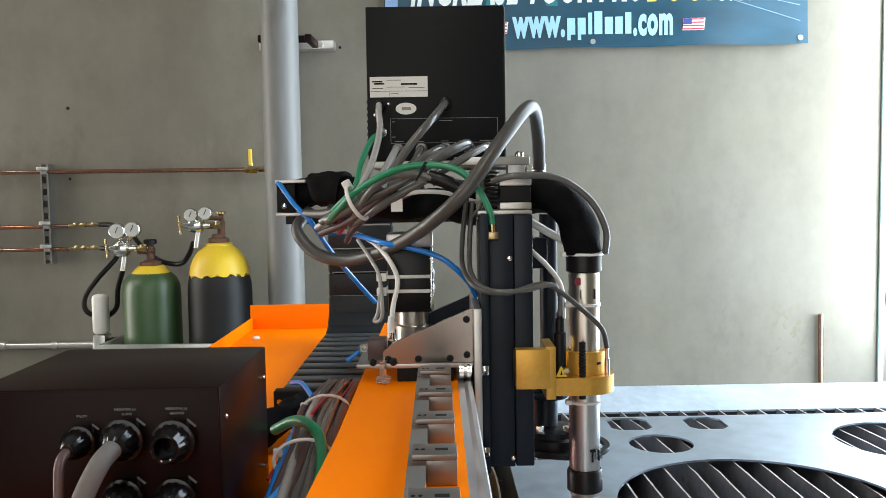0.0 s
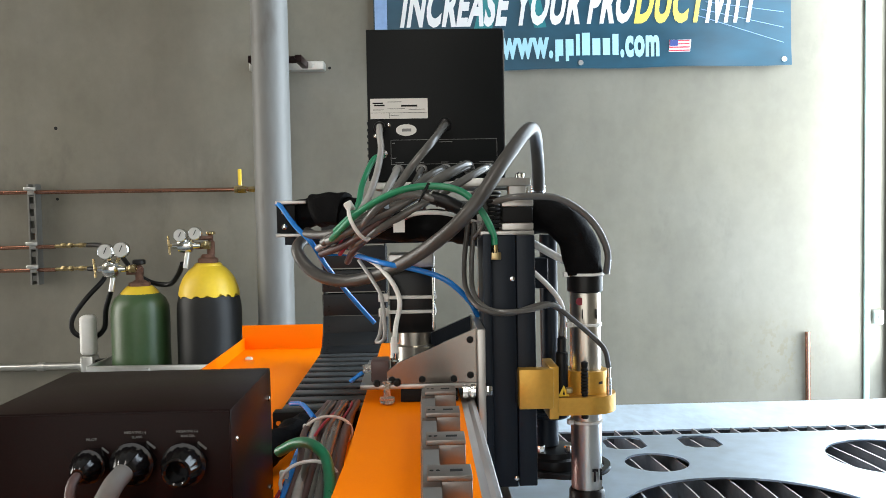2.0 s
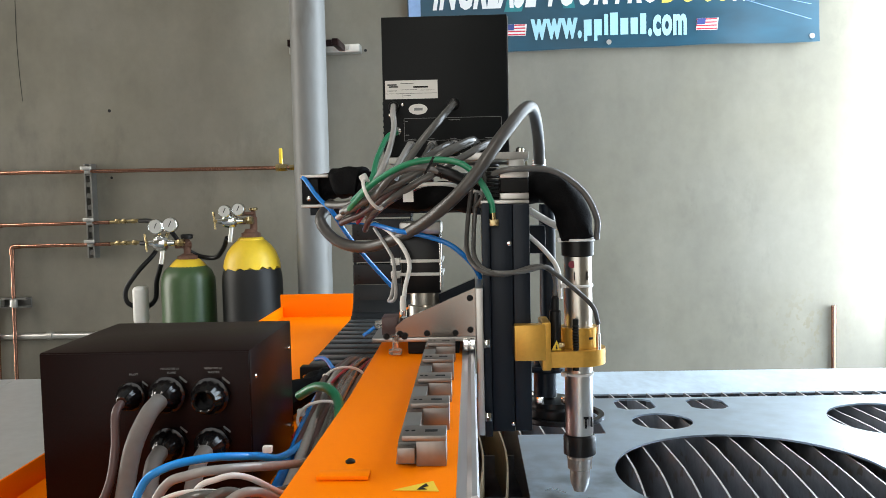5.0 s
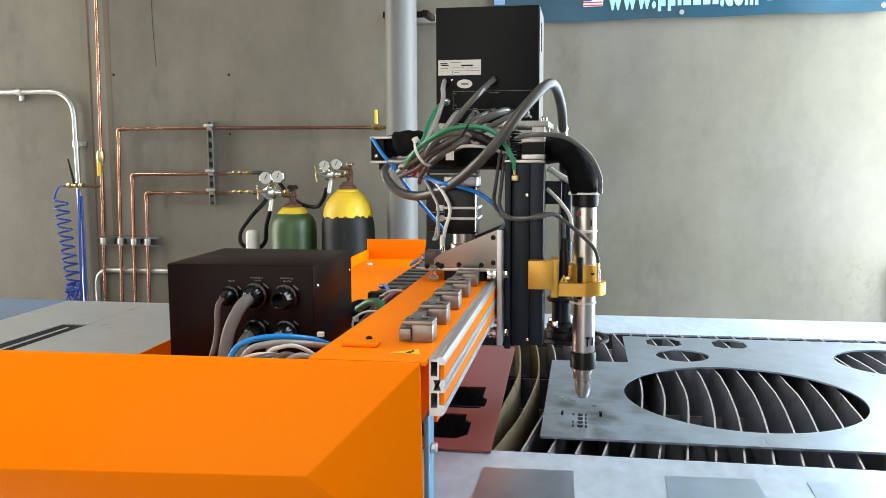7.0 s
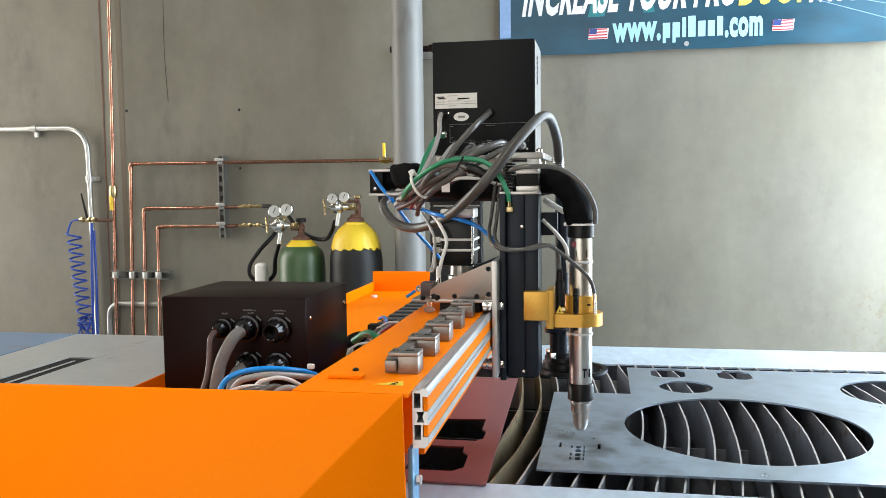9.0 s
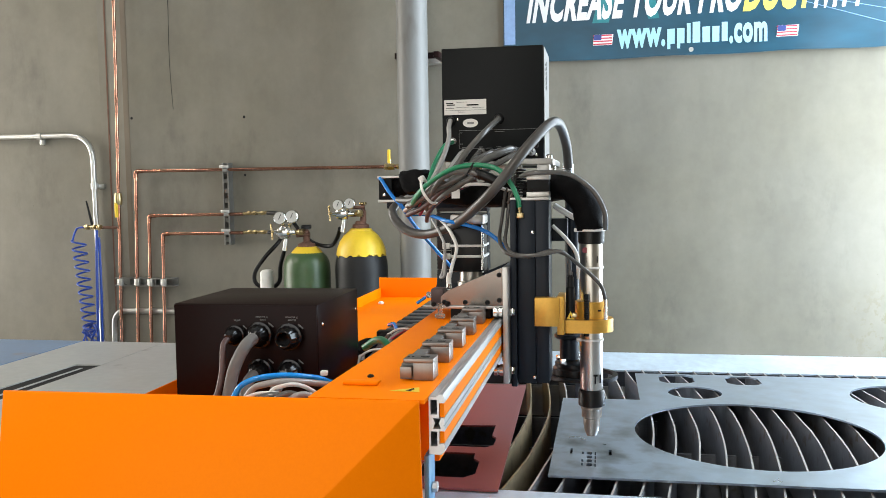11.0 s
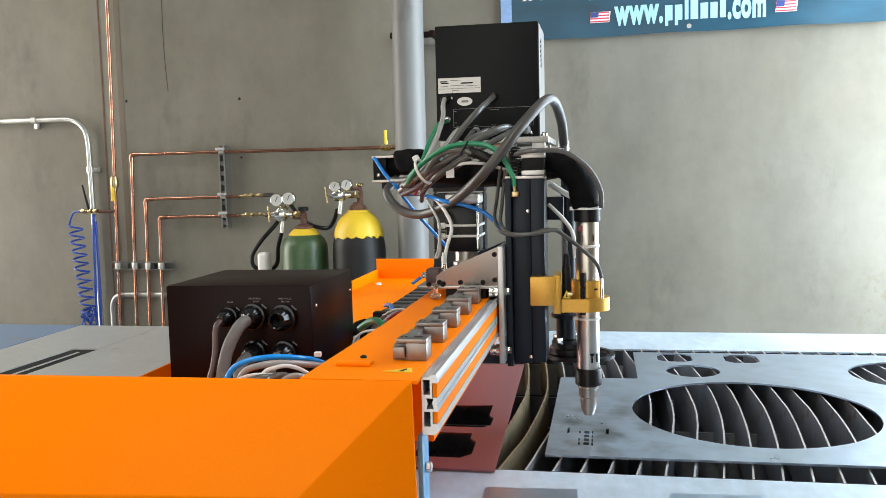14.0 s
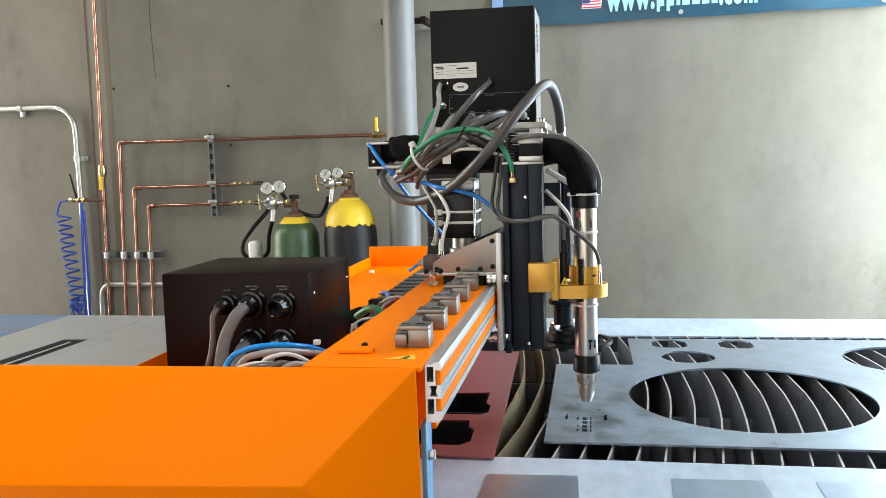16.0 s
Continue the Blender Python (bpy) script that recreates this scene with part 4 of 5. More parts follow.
CORES = [[(0.0605, 1.0700), (0.0675, 1.0700), (0.0675, 1.0860), (0.0605, 1.0860)], [(0.0605, 1.0355), (0.0675, 1.0355), (0.0675, 1.0516), (0.0605, 1.0516)], [(0.0632, 1.0545), (0.0715, 1.0545), (0.0695, 1.0605), (0.0715, 1.0660), (0.0632, 1.0660), (0.0650, 1.0605)]]
bm = sheet(PROFILE, CORES, 0, 1.013)
for v in bm.verts:
    v.co = Vector((v.co.x, 0.487 + v.co.z, v.co.y))
rail = part("aluminium_rail", bm, ALUX, gy, "slotted hollow aluminium extrusion")
for z0, z1 in ((1.0387, 1.0518), (1.0667, 1.0823)):
    part("groove_reflection", box(0.0699, 0.0747, 0.490, 1.50, z0, z1), ORANGE, rail, "orange strip painted as the reflection in the groove")
# cable tray beside the beam
part("tray_floor", box(-0.424, -0.0585, 0.476, 2.12, 0.981, 0.986), ORANGE, gy)
part("tray_lip", box(-0.427, -0.424, 0.476, 2.12, 0.981, 1.014, 0.0008), ORANGE, gy)
part("tray_end", box(-0.430, -0.18, 2.12, 2.124, 0.955, 1.045, 0.001), ORANGE, gy, "upright orange end plate")
# end panel facing the operator, with its folded corner
t = BM()
Y0 = 0.462
pa = [t.verts.new(p) for p in ((-0.433, Y0, ZB - 0.0025), (0.0535, Y0, ZB), (-0.056, Y0 - 0.048, 0.980), (-0.412, Y0 - 0.048, 0.968), (-0.450, Y0 + 0.022, 0.86), (-0.062, Y0 + 0.022, 0.86), (0.0540, Y0 + 0.016, 0.86))]
t.faces.new((pa[0], pa[3], pa[2], pa[1]))
t.faces.new((pa[3], pa[4], pa[5], pa[2]))
t.faces.new((pa[1], pa[2], pa[6]))
t.faces.new((pa[2], pa[5], pa[6]))
ex = bmesh.ops.extrude_face_region(t, geom=t.faces[:])
bmesh.ops.translate(t, verts=[g for g in ex["geom"] if isinstance(g, bmesh.types.BMVert)], vec=(0, 0.004, 0))
bmesh.ops.bevel(t, geom=t.edges[:], offset=0.0014, segments=2, profile=0.5, affect="EDGES")
part("end_panel", t, ORANGE, gy, "folded orange end cover")
part("screw", lathe([(0.004, 0), (0.004, 0.0015), (0.002, 0.003)], (-0.028, 0.570, ZB), "z", 12), INK, gy)
part("screw_tab", box(-0.048, -0.008, 0.525, 0.541, ZB + 0.0003, ZB + 0.004, 0.001), ORANGE, gy)
for y0, y1 in ((0.70, 0.78), (1.90, 2.02)):
    if y0 < 1:
        part("gantry_leg", box(-0.072, -0.03, y0, y1, 0.848, 0.984, 0.003), BLUEP, gy, "blue painted steel leg")
    part("gantry_leg", box(-0.40, -0.34, y0, y1, 0.848, 0.9805, 0.003), BLUEP, gy, "blue painted steel leg")
part("leg_plate", box(0.0515, 0.0575, 0.49, 0.522, 0.849, 1.024, 0.002), BLUEP, gy)
part("bolt", hexnut((0.0577, 0.505, 0.985), "x", 0.006, 0.006), ZINC, gy)
part("bolt_cap", lathe([(0.009, 0), (0.009, 0.003), (0.006, 0.006), (0.001, 0.007)], (-0.385, 1.97, 0.9862), "z", 14), WHITEP, gy, "white bolt cap")
# warning triangle on the beam
w = part("warning_label", sheet([(0.012, 0.503), (0.046, 0.500), (0.041, 0.522)], [], ZB + 0.0002, ZB + 0.0007), YPAINT, gy, "yellow warning triangle")
part("mark", sheet([(0.030, 0.503), (0.037, 0.503), (0.034, 0.508), (0.038, 0.510), (0.036, 0.516), (0.032, 0.508)], [], ZB + 0.0008, ZB + 0.0011), INK, w)
for k in range(5):
    y = 0.557 + 0.1035 * k
    bm = box(0.0262, 0.0500, y, y + 0.030, ZB + 0.0002, ZB + 0.0205, 0.0007)
    box(0.0150, 0.0502, y - 0.0002, y + 0.030, ZB + 0.0207, ZB + 0.0252, 0.0006, bm)
    c = part("rail_clamp", bm, CLAMPA, gy, "machined aluminium clamp block")
    part("grey_bar", prism([(0.0095, ZB + 0.0004), (0.0258, ZB + 0.0004), (0.0258, ZB + 0.0185), (0.0115, ZB + 0.0185)], y + 0.006, y + 0.098), CLAMPD, c, "dull grey bar behind the block")
    part("slot", box(0.0330, 0.0430, y + 0.011, y + 0.017, ZB + 0.0249, ZB + 0.0254), INK, c)
    for x in (0.0185, 0.0235):
        part("bolt_hole", lathe([(0.0016, 0), (0.0016, 0.0006)], (x, y + 0.014, ZB + 0.0250), "z", 10), INK, c)
    if k == 0:
        part("hook", box(0.0115, 0.0255, y - 0.004, y + 0.0056, ZB + 0.004, ZB + 0.0165, 0.001), CLAMPA, c)

# ---- connection box in the tray ----
cb = thing("connection_box", "black powder-coated connection box with cable glands", "electrical box", (-0.266, 0.857, 0.9862))
bm = box(-0.376, -0.156, 0.757, 0.957, 0.9864, 1.149, 0.0022)
part("housing", bm, BLACK, cb)
part("front_panel", box(-0.3747, -0.1573, 0.7552, 0.7568, 0.9885, 1.1475, 0.0006), BLACK, cb)
for y, z in ((0.775, 1.118), (0.94, 1.118), (0.775, 1.02), (0.94, 1.02)):
    part("screw", lathe([(0.003, 0), (0.003, 0.001), (0.0015, 0.002)], (-0.156, y, z), "x", 10), CHROME, cb)


def gland(x, z, r, hole):
    g = part("cable_gland", hexnut((x, 0.743, z), "y", r * 1.12, 0.012), NYLON, cb, "black nylon cable gland")
    nut = lathe([(r * 0.53, 0.0125), (r * 0.55, -0.0155), (r * 0.64, -0.017), (r * 0.74, -0.0160), (r * 0.92, -0.008), (r, 0), (r, 0.008)] if hole else [(r * 0.4, -0.018), (r * 0.62, -0.015), (r * 0.9, -0.007), (r, 0), (r, 0.008)], (x, 0.735, z), "y", 56)
    for v in nut.verts:
        u, w = v.co.x - x, v.co.z - z
        if math.hypot(u, w) > r * 0.85:
            f = 1 + 0.025 * (1 if round(math.atan2(w, u) * 56 / (2 * math.pi)) % 4 < 2 else -1)
            v.co.x, v.co.z = x + u * f, z + w * f
    part("dome_nut", nut, NYLON, g)
    part("gland_collar", lathe([(r * 1.02, 0), (r * 1.18, 0.001), (r * 1.18, 0.004), (r * 1.05, 0.0045)], (x, 0.7385, z), "y", 24), NYLON, g)


for x, z, r, hole in ((-0.275, 1.106, 0.0125, False), (-0.238, 1.107, 0.0160, False), (-0.194, 1.105, 0.0165, True), (-0.239, 1.055, 0.0155, False), (-0.194, 1.055, 0.0155, False)):
    gland(x, z, r, hole)
    part("outline", box(x + r * 0.55, x + r * 1.15, 0.7540, 0.7549, z + r * 0.75, z + r * 0.86, m=Matrix.Translation((x + r * 0.8, 0, z + r * 0.9)) @ pose(0, 0, 0, 0, 40, 0) @ Matrix.Translation((-x - r * 0.8, 0, -z - r * 0.9))), GREYINK, cb)
part("bore", lathe([(0.0083, 0), (0.0083, 0.001)], (-0.194, 0.7450, 1.105), "y", 16), INK, cb)
for txt, x, z, w in (("PILOT", -0.2815, 1.1245, 0.0120), ("NEGATIVE (-)", -0.2485, 1.1300, 0.024), ("SLAVE", -0.2420, 1.1258, 0.0115), ("NEGATIVE (-)", -0.2035, 1.1300, 0.024), ("MASTER", -0.1995, 1.1258, 0.0155)):
    part("lettering", lettering(txt, x, 0.7550, z, 0.0022, w * 0.78, thick=0.0003, bold=0.01), GREYINK, cb, "small grey capitals")
part("tray_rail", box(-0.376, -0.156, 0.72, 0.7565, 0.9864, 0.9880), ORANGE, cb)


def cable(pts, r, material, label, name="cable", category="cable", seg=14, m=None, wob=0.0, corr=0.0):
    return solo(name, tube(pts, r, seg, bm=None, wob=wob, corr=corr), material, label, category, pts[0], m, "machine cables")


cable([(-0.275, 0.725, 1.106), (-0.276, 0.705, 1.098), (-0.272, 0.69, 1.066), (-0.272, 0.67, 1.035), (-0.290, 0.655, 0.995)], 0.0042, BROWNC, "thin brown pilot cable leaving a gland")
cable([(-0.238, 0.72, 1.106), (-0.242, 0.70, 1.098), (-0.252, 0.685, 1.070), (-0.256, 0.67, 1.03), (-0.255, 0.65, 0.996)], 0.0085, CABLEM, "thick grey cable leaving a gland")
cable([(-0.239, 0.72, 1.055), (-0.240, 0.70, 1.046), (-0.236, 0.68, 1.020), (-0.22, 0.66, 0.998)], 0.008, CABLEM, "thick grey cable bending down into the tray")
cable([(-0.194, 0.72, 1.055), (-0.196, 0.70, 1.046), (-0.196, 0.68, 1.020), (-0.18, 0.66, 0.998)], 0.008, CABLEM, "thick grey cable bending down into the tray")
# loose loops lying behind the end panel
cable([(-0.235, 0.60, 0.995), (-0.220, 0.615, 1.052), (-0.200, 0.62, 1.070), (-0.167, 0.64, 1.073), (-0.135, 0.68, 1.062), (-0.125, 0.77, 1.035), (-0.115, 0.95, 1.02)], 0.0038, BLUET, "bright blue air tube arching over the cables", "air_tube", "tube")
cable([(-0.22, 0.585, 0.995), (-0.196, 0.60, 1.056), (-0.170, 0.60, 1.071), (-0.137, 0.62, 1.070), (-0.108, 0.69, 1.05), (-0.095, 0.80, 1.02)], 0.0042, CABLEL, "pale grey cable looped in the tray")
cable([(-0.18, 0.57, 0.995), (-0.162, 0.58, 1.059), (-0.140, 0.58, 1.074), (-0.122, 0.60, 1.069), (-0.100, 0.64, 1.04), (-0.085, 0.70, 1.01)], 0.0026, WHITEP, "white tube looped in the tray")
for k in range(5):
    d = 0.012 * k
    cable([(-0.228 + d, 0.552, 0.996), (-0.205 + d, 0.560, 1.044 - 0.003 * k), (-0.172 + d, 0.565, 1.066 - 0.003 * (k % 3)), (-0.135 + d * 0.6, 0.582, 1.062 - 0.004 * (k % 2)), (-0.105 + d * 0.2, 0.63, 1.035), (-0.09, 0.72, 1.0)], (0.0022, 0.0048, 0.0022, 0.0046, 0.0040)[k], (WHITEP, CABLE, WHITEP, CABLE, CABLEL)[k], ("thin white", "grey", "thin white", "grey", "pale grey")[k] + " lead looped behind the end cover")
for k in range(6):
    d = 0.008 * k
    cable([(-0.225 + d, 0.565 - d * 0.3, 0.994), (-0.195 + d, 0.575, 1.040 + 0.003 * (k % 3)), (-0.150 + d, 0.59 + d * 0.4, 1.055 - d * 0.2), (-0.105, 0.66 + d * 0.5, 1.035 - d * 0.3), (-0.085 - d * 0.6, 0.82, 1.005), (-0.085 - d, 1.0, 1.0)], 0.0045, (CABLE, CABLEL, BROWNC)[k % 3], ("mid-grey", "pale grey", "brown")[k % 3] + " cable lying in a loose loop in the tray")
part("cable_tie", box(-0.126, -0.117, 0.674, 0.681, 1.066, 1.0725, 0.0012), WHITEP, gy, "white cable tie head")
# bundle towards the chain
for i, (pp, r, mt, lab) in enumerate((
    ([(-0.127, 1.30, 1.030), (-0.122, 1.10, 1.050), (-0.119, 0.95, 1.044), (-0.115, 0.82, 1.03), (-0.12, 0.70, 1.0)], 0.0055, CABLEL, "pale grey cable running along the beam"),
    ([(-0.107, 1.30, 1.030), (-0.098, 1.08, 1.048), (-0.095, 0.93, 1.044), (-0.090, 0.80, 1.03), (-0.09, 0.66, 1.0)], 0.0065, CABLE, "grey cable running along the beam"),
    ([(-0.091, 1.30, 1.030), (-0.084, 1.08, 1.047), (-0.082, 0.95, 1.043), (-0.077, 0.82, 1.03), (-0.078, 0.7, 1.0)], 0.0058, BROWNC, "brown cable running along the beam"),
    ([(-0.115, 1.30, 1.022), (-0.110, 1.09, 1.036), (-0.107, 0.93, 1.034), (-0.103, 0.80, 1.02), (-0.105, 0.68, 0.994)], 0.0065, CABLE, "dark grey cable low in the bundle"),
    ([(-0.135, 1.30, 1.022), (-0.135, 1.12, 1.036), (-0.133, 0.95, 1.034), (-0.128, 0.80, 1.02), (-0.135, 0.70, 0.996)], 0.006, BLUEC, "blue air tube low in the bundle"),
    ([(-0.100, 1.26, 1.036), (-0.109, 1.10, 1.056), (-0.125, 0.99, 1.046), (-0.150, 0.92, 1.01)], 0.002, REDC, "thin red wire over the bundle"))):
    cable(pp, r, mt, lab)
cable([(-0.155, 0.99, 1.045), (-0.128, 0.965, 1.062), (-0.104, 0.93, 1.066), (-0.087, 0.89, 1.056), (-0.079, 0.80, 1.036), (-0.09, 0.70, 1.0)], 0.0062, GREENC, "thick green earth cable looping out of the tray")
for y, z in ((1.08, 1.05), (0.90, 1.046)):
    bm = ring(Matrix.Translation((-0.108, y, z - 0.008)) @ pose(0, 0, 0, 90, 0, 12), 0.0305, 0.0020, sq=0.70)
    box(-0.139, -0.130, y - 0.004, y + 0.004, z - 0.004, z + 0.004, 0.001, bm)
    solo("cable_tie", bm, WHITEP, "white nylon tie round the cable bundle", "cable tie", (-0.108, y, z), group="cable ties")
cable([(-0.20, 1.08, 1.008), (-0.182, 1.14, 1.014), (-0.165, 1.20, 1.014), (-0.155, 1.268, 1.008)], 0.020, CLOTH, "black fabric sleeve lying in the tray", "cable_sleeve", "sleeve", 14, wob=0.35)
cable([(-0.182, 1.262, 1.040), (-0.156, 1.20, 1.052), (-0.130, 1.12, 1.052)], 0.0036, BLUEC, "short blue air tube entering the chain", "air_tube", "tube")

# ---- energy chain ----
ch = thing("energy_chain", "black plastic energy chain rising out of the tray", "cable chain", (-0.14, 1.3, 0.987))
PITCH, CR = 0.0523, 0.085
line = [(1.30 + PITCH * k, 1.005) for k in range(11)]
for k in range(1, 4):
    a = -math.pi / 2 + k * (math.pi / 2) / 3
    line.append((1.8230 + CR * math.cos(a), 1.005 + CR + CR * math.sin(a)))
line += [(1.908, 1.09 + PITCH * k) for k in range(1, 5)]
for k, ((y0, z0), (y1, z1)) in enumerate(zip(line, line[1:])):
    L = math.hypot(y1 - y0, z1 - z0)
    m = Matrix.Translation((0, (y0 + y1) / 2, (z0 + z1) / 2)) @ Matrix.Rotation(math.atan2(z1 - z0, y1 - y0), 4, "X")
    flat = k < 10
    x0, x1 = -0.205, -0.062
    bm = BM()
    for xa, xb in ((x0, x0 + 0.008), (x1 - 0.008, x1)):
        box(xa, xb, -L * 0.47, L * 0.47, -0.016, 0.016, 0.0025, bm, 1)
        box(xa + 0.002, xb - 0.002, L * 0.40, L * 0.60, -0.012, 0.012, 0.002, bm, 1)
    box(x0 + 0.008, x1 - 0.008, -L * 0.46, L * 0.46, -0.0155, -0.011, 0.0012, bm, 1)
    bmesh.ops.transform(bm, matrix=m, verts=bm.verts)
    lk = part("chain_link", bm, BLACKBOX, ch)
    for s0, s1 in (((-0.27, 0.27),) if flat else ((-0.45, 0.45),)):
        bm = box(x0 + 0.002, x1 - 0.002, L * s0, L * s1, 0.0118, 0.0172, 0.0016, seg=2)
        bmesh.ops.transform(bm, matrix=m, verts=bm.verts)
        part("crossbar", bm, CHAINLIT if flat else CHAINSHADE, lk, "dark grey crossbar")
    if not flat:
        for xx in (x0 + 0.014, x1 - 0.014):
            for yy in (-0.012, -0.003):
                bm = lathe([(0.0022, 0.0172), (0.0022, 0.0178)], (xx, yy, 0), "z", 8)
                bmesh.ops.transform(bm, matrix=m, verts=bm.verts)
                part("snap_hole", bm, INK, lk)
part("end_bracket", box(-0.212, -0.0590, 1.276, 1.300, 0.9865, 1.024, 0.002), BLACKBOX, ch)
part("screw", lathe([(0.004, 0), (0.004, 0.001), (0.002, 0.002)], (-0.203, 1.275, 1.008), "y", 10), CHROME, ch)

for k, (mt, col) in enumerate(((BROWNC, "brown"), (HOSE, "dark grey"), (BROWNC, "brown"), (CABLE, "grey"), (REDC, "red"), (BROWNC, "brown"))):
    d = 0.009 * k
    cable([(-0.132 + d, 1.31, 1.030), (-0.126 + d, 1.20, 1.046 + 0.003 * (k % 2)), (-0.134 + d, 1.06, 1.050 - 0.003 * (k % 3)), (-0.122 + d * 0.8, 0.92, 1.044), (-0.128 + d * 0.9, 0.80, 1.020)], (0.0042, 0.0046, 0.0038, 0.0044, 0.0018, 0.0040)[k], mt, "thin " + col + " wire lying over the cable bundle")

# ---- carriage with lifter ----
cr = thing("torch_carriage", "aluminium torch carriage with black lifter column", "machine carriage", (0.05, 1.08, ZB))
part("side_plate", box(0.0780, 0.0870, 1.005, 1.165, 0.985, 1.180, 0.001), ALU, cr)
GUS = [(-0.030, 1.1135), (-0.030, 1.128), (-0.018, 1.138), (0.0776, 1.1785), (0.0776, 1.1135)]
g1 = part("gusset", prism(GUS, 1.026, 1.032), ALUG, cr, "brushed triangular gusset plate")
part("gusset", prism(GUS, 1.148, 1.154), ANOD, cr, "dark triangular gusset plate")
part("base_plate", box(-0.062, 0.0776, 1.024, 1.20, 1.1075, 1.1130, 0.0008), ALU, cr)
for x, z in ((-0.024, 1.1185), (0.012, 1.1185), (0.050, 1.1185), (0.070, 1.1225), (0.070, 1.165)):
    part("screw", lathe([(0.0042, 0), (0.0042, -0.0012), (0.002, -0.002)], (x, 1.0258, z), "y", 12), INK, g1)
part("slide_block", box(-0.014, 0.0545, 1.030, 1.15, 1.0905, 1.1072, 0.001), INK, cr)
for z in (1.103, 1.004):
    for y in (1.028, 1.145):
        w = part("guide_wheel", lathe([(0.007, 0), (0.0095, 0.0005), (0.0095, 0.006), (0.0075, 0.008), (0.0095, 0.010), (0.0095, 0.0155), (0.007, 0.016)], (0.0600, y, z), "x", 18), CHROME, cr, "steel guide wheel")
        part("axle_bolt", hexnut((0.0872, y, z), "x", 0.0065, 0.0085), CHROME, w)
# column
part("column_back", box(0.088, 0.0980, 1.036, 1.12, 0.974, 1.290, 0.001), ANOD, cr)
part("column", box(0.0985, 0.1290, 1.050, 1.125, 0.977, 1.288, 0.0015), ANOD, cr, "black lifter column")
part("column_rail", box(0.1295, 0.1520, 1.046, 1.125, 0.979, 1.288, 0.0015), ANOD, cr)
bm = box(0.0865, 0.152, 1.05, 1.13, 1.2885, 1.2935, 0.001)
part("column_cap", bm, ALU, cr)
for x, z in ((0.1245, 1.235), (0.1265, 0.988)):
    part("screw", lathe([(0.003, 0), (0.003, -0.001), (0.0015, -0.0016)], (x, 1.0497, z), "y", 10), CHROME, cr)
# lifter motor
mo = part("lifter_motor", box(0.114, 0.152, 1.060, 1.10, 1.3035, 1.3225, 0.002), INK, cr, "small black stepper motor")
part("motor_flange", box(0.1135, 0.1525, 1.0595, 1.1005, 1.2940, 1.3030, 0.0015), ALU, mo)
part("motor_cap", box(0.1135, 0.1525, 1.0595, 1.1005, 1.3230, 1.3320, 0.0015), ALU, mo)
bm = box(0.060, 0.156, 1.11, 1.36, 1.350, 1.3605, 0.001)
box(0.128, 0.150, 1.11, 1.14, 1.294, 1.350, 0.001, bm)
box(0.088, 0.1, 1.126, 1.14, 1.2, 1.35, 0.001, bm)
box(-0.05, 0.156, 1.20, 1.36, 1.350, 1.3600, 0.001, bm)
part("box_shelf", bm, ALU, cr, "aluminium shelf that carries the black box")
part("shelf_bolt", lathe([(0.006, 0), (0.006, 0.006), (0.003, 0.008)], (0.147, 1.15, 1.3608), "z", 12), CHROME, cr)
part("latch", box(0.142, 0.158, 1.145, 1.17, 1.335, 1.3495, 0.003), CHROME, cr)
# drive motor
dm = part("drive_motor", box(-0.029, 0.030, 1.125, 1.183, 1.160, 1.2445, 0.004), RUBBER, cr, "black drive motor")
part("motor_cap", box(-0.030, 0.031, 1.124, 1.184, 1.2450, 1.2640, 0.004), ALU, dm, "silver end bell")
part("gearbox", lathe([(0.026, 1.1135), (0.026, 1.140), (0.022, 1.142), (0.022, 1.1595)], (0.004, 1.155, 0), "z", 28), STAIN, dm, "silver gearbox")
for z in (1.2075, 1.1885):
    tie = box(-0.0335, 0.0325, 1.1205, 1.1875, z - 0.0022, z + 0.0022, 0.001)
    box(-0.043, -0.030, 1.1175, 1.128, z - 0.005, z + 0.005, 0.001, tie)
    part("cable_tie", tie, WHITEP, dm, "white nylon tie")
part("tie_rod", rod((0.0285, 1.122, 1.165), (0.0285, 1.122, 1.245), 0.0022), CHROME, dm)
# air valve and little cup on the carriage
av = part("air_valve", box(-0.050, -0.028, 1.040, 1.075, 1.1134, 1.139, 0.002), BROWNC, cr, "small brown air valve")
part("fitting", lathe([(0.006, 0), (0.006, 0.012), (0.004, 0.014), (0.004, 0.022)], (-0.020, 1.056, 1.1240), "z", 12), CHROME, av)
part("fitting", lathe([(0.004, 0), (0.0055, 0.002), (0.0055, 0.010)], (-0.0605, 1.056, 1.127), "x", 12), CLEAR, av)
part("tube_stub", rod((-0.0605, 1.050, 1.124), (-0.076, 1.046, 1.113), 0.0026), BLUEC, av, "short blue tube end")
part("plug", lathe([(0.005, 0), (0.0045, 0.004), (0.0045, 0.018), (0.003, 0.026)], (-0.022, 1.062, 1.139), "z", 12), WHITEP, av, "white plug")
sc = part("oil_cup", lathe([(0.008, 1.0925), (0.009, 1.094), (0.009, 1.099), (0.004, 1.1005), (0.004, 1.116), (0.006, 1.118)], (-0.030, 1.018, 0), "z", 16), CLEAR, cr, "cloudy plastic cup")
for x in (-0.042, -0.018):
    part("knob", lathe([(0.0035, 0), (0.0045, -0.002), (0.003, -0.005)], (x, 1.0238, 1.1155), "y", 12), INK, sc)
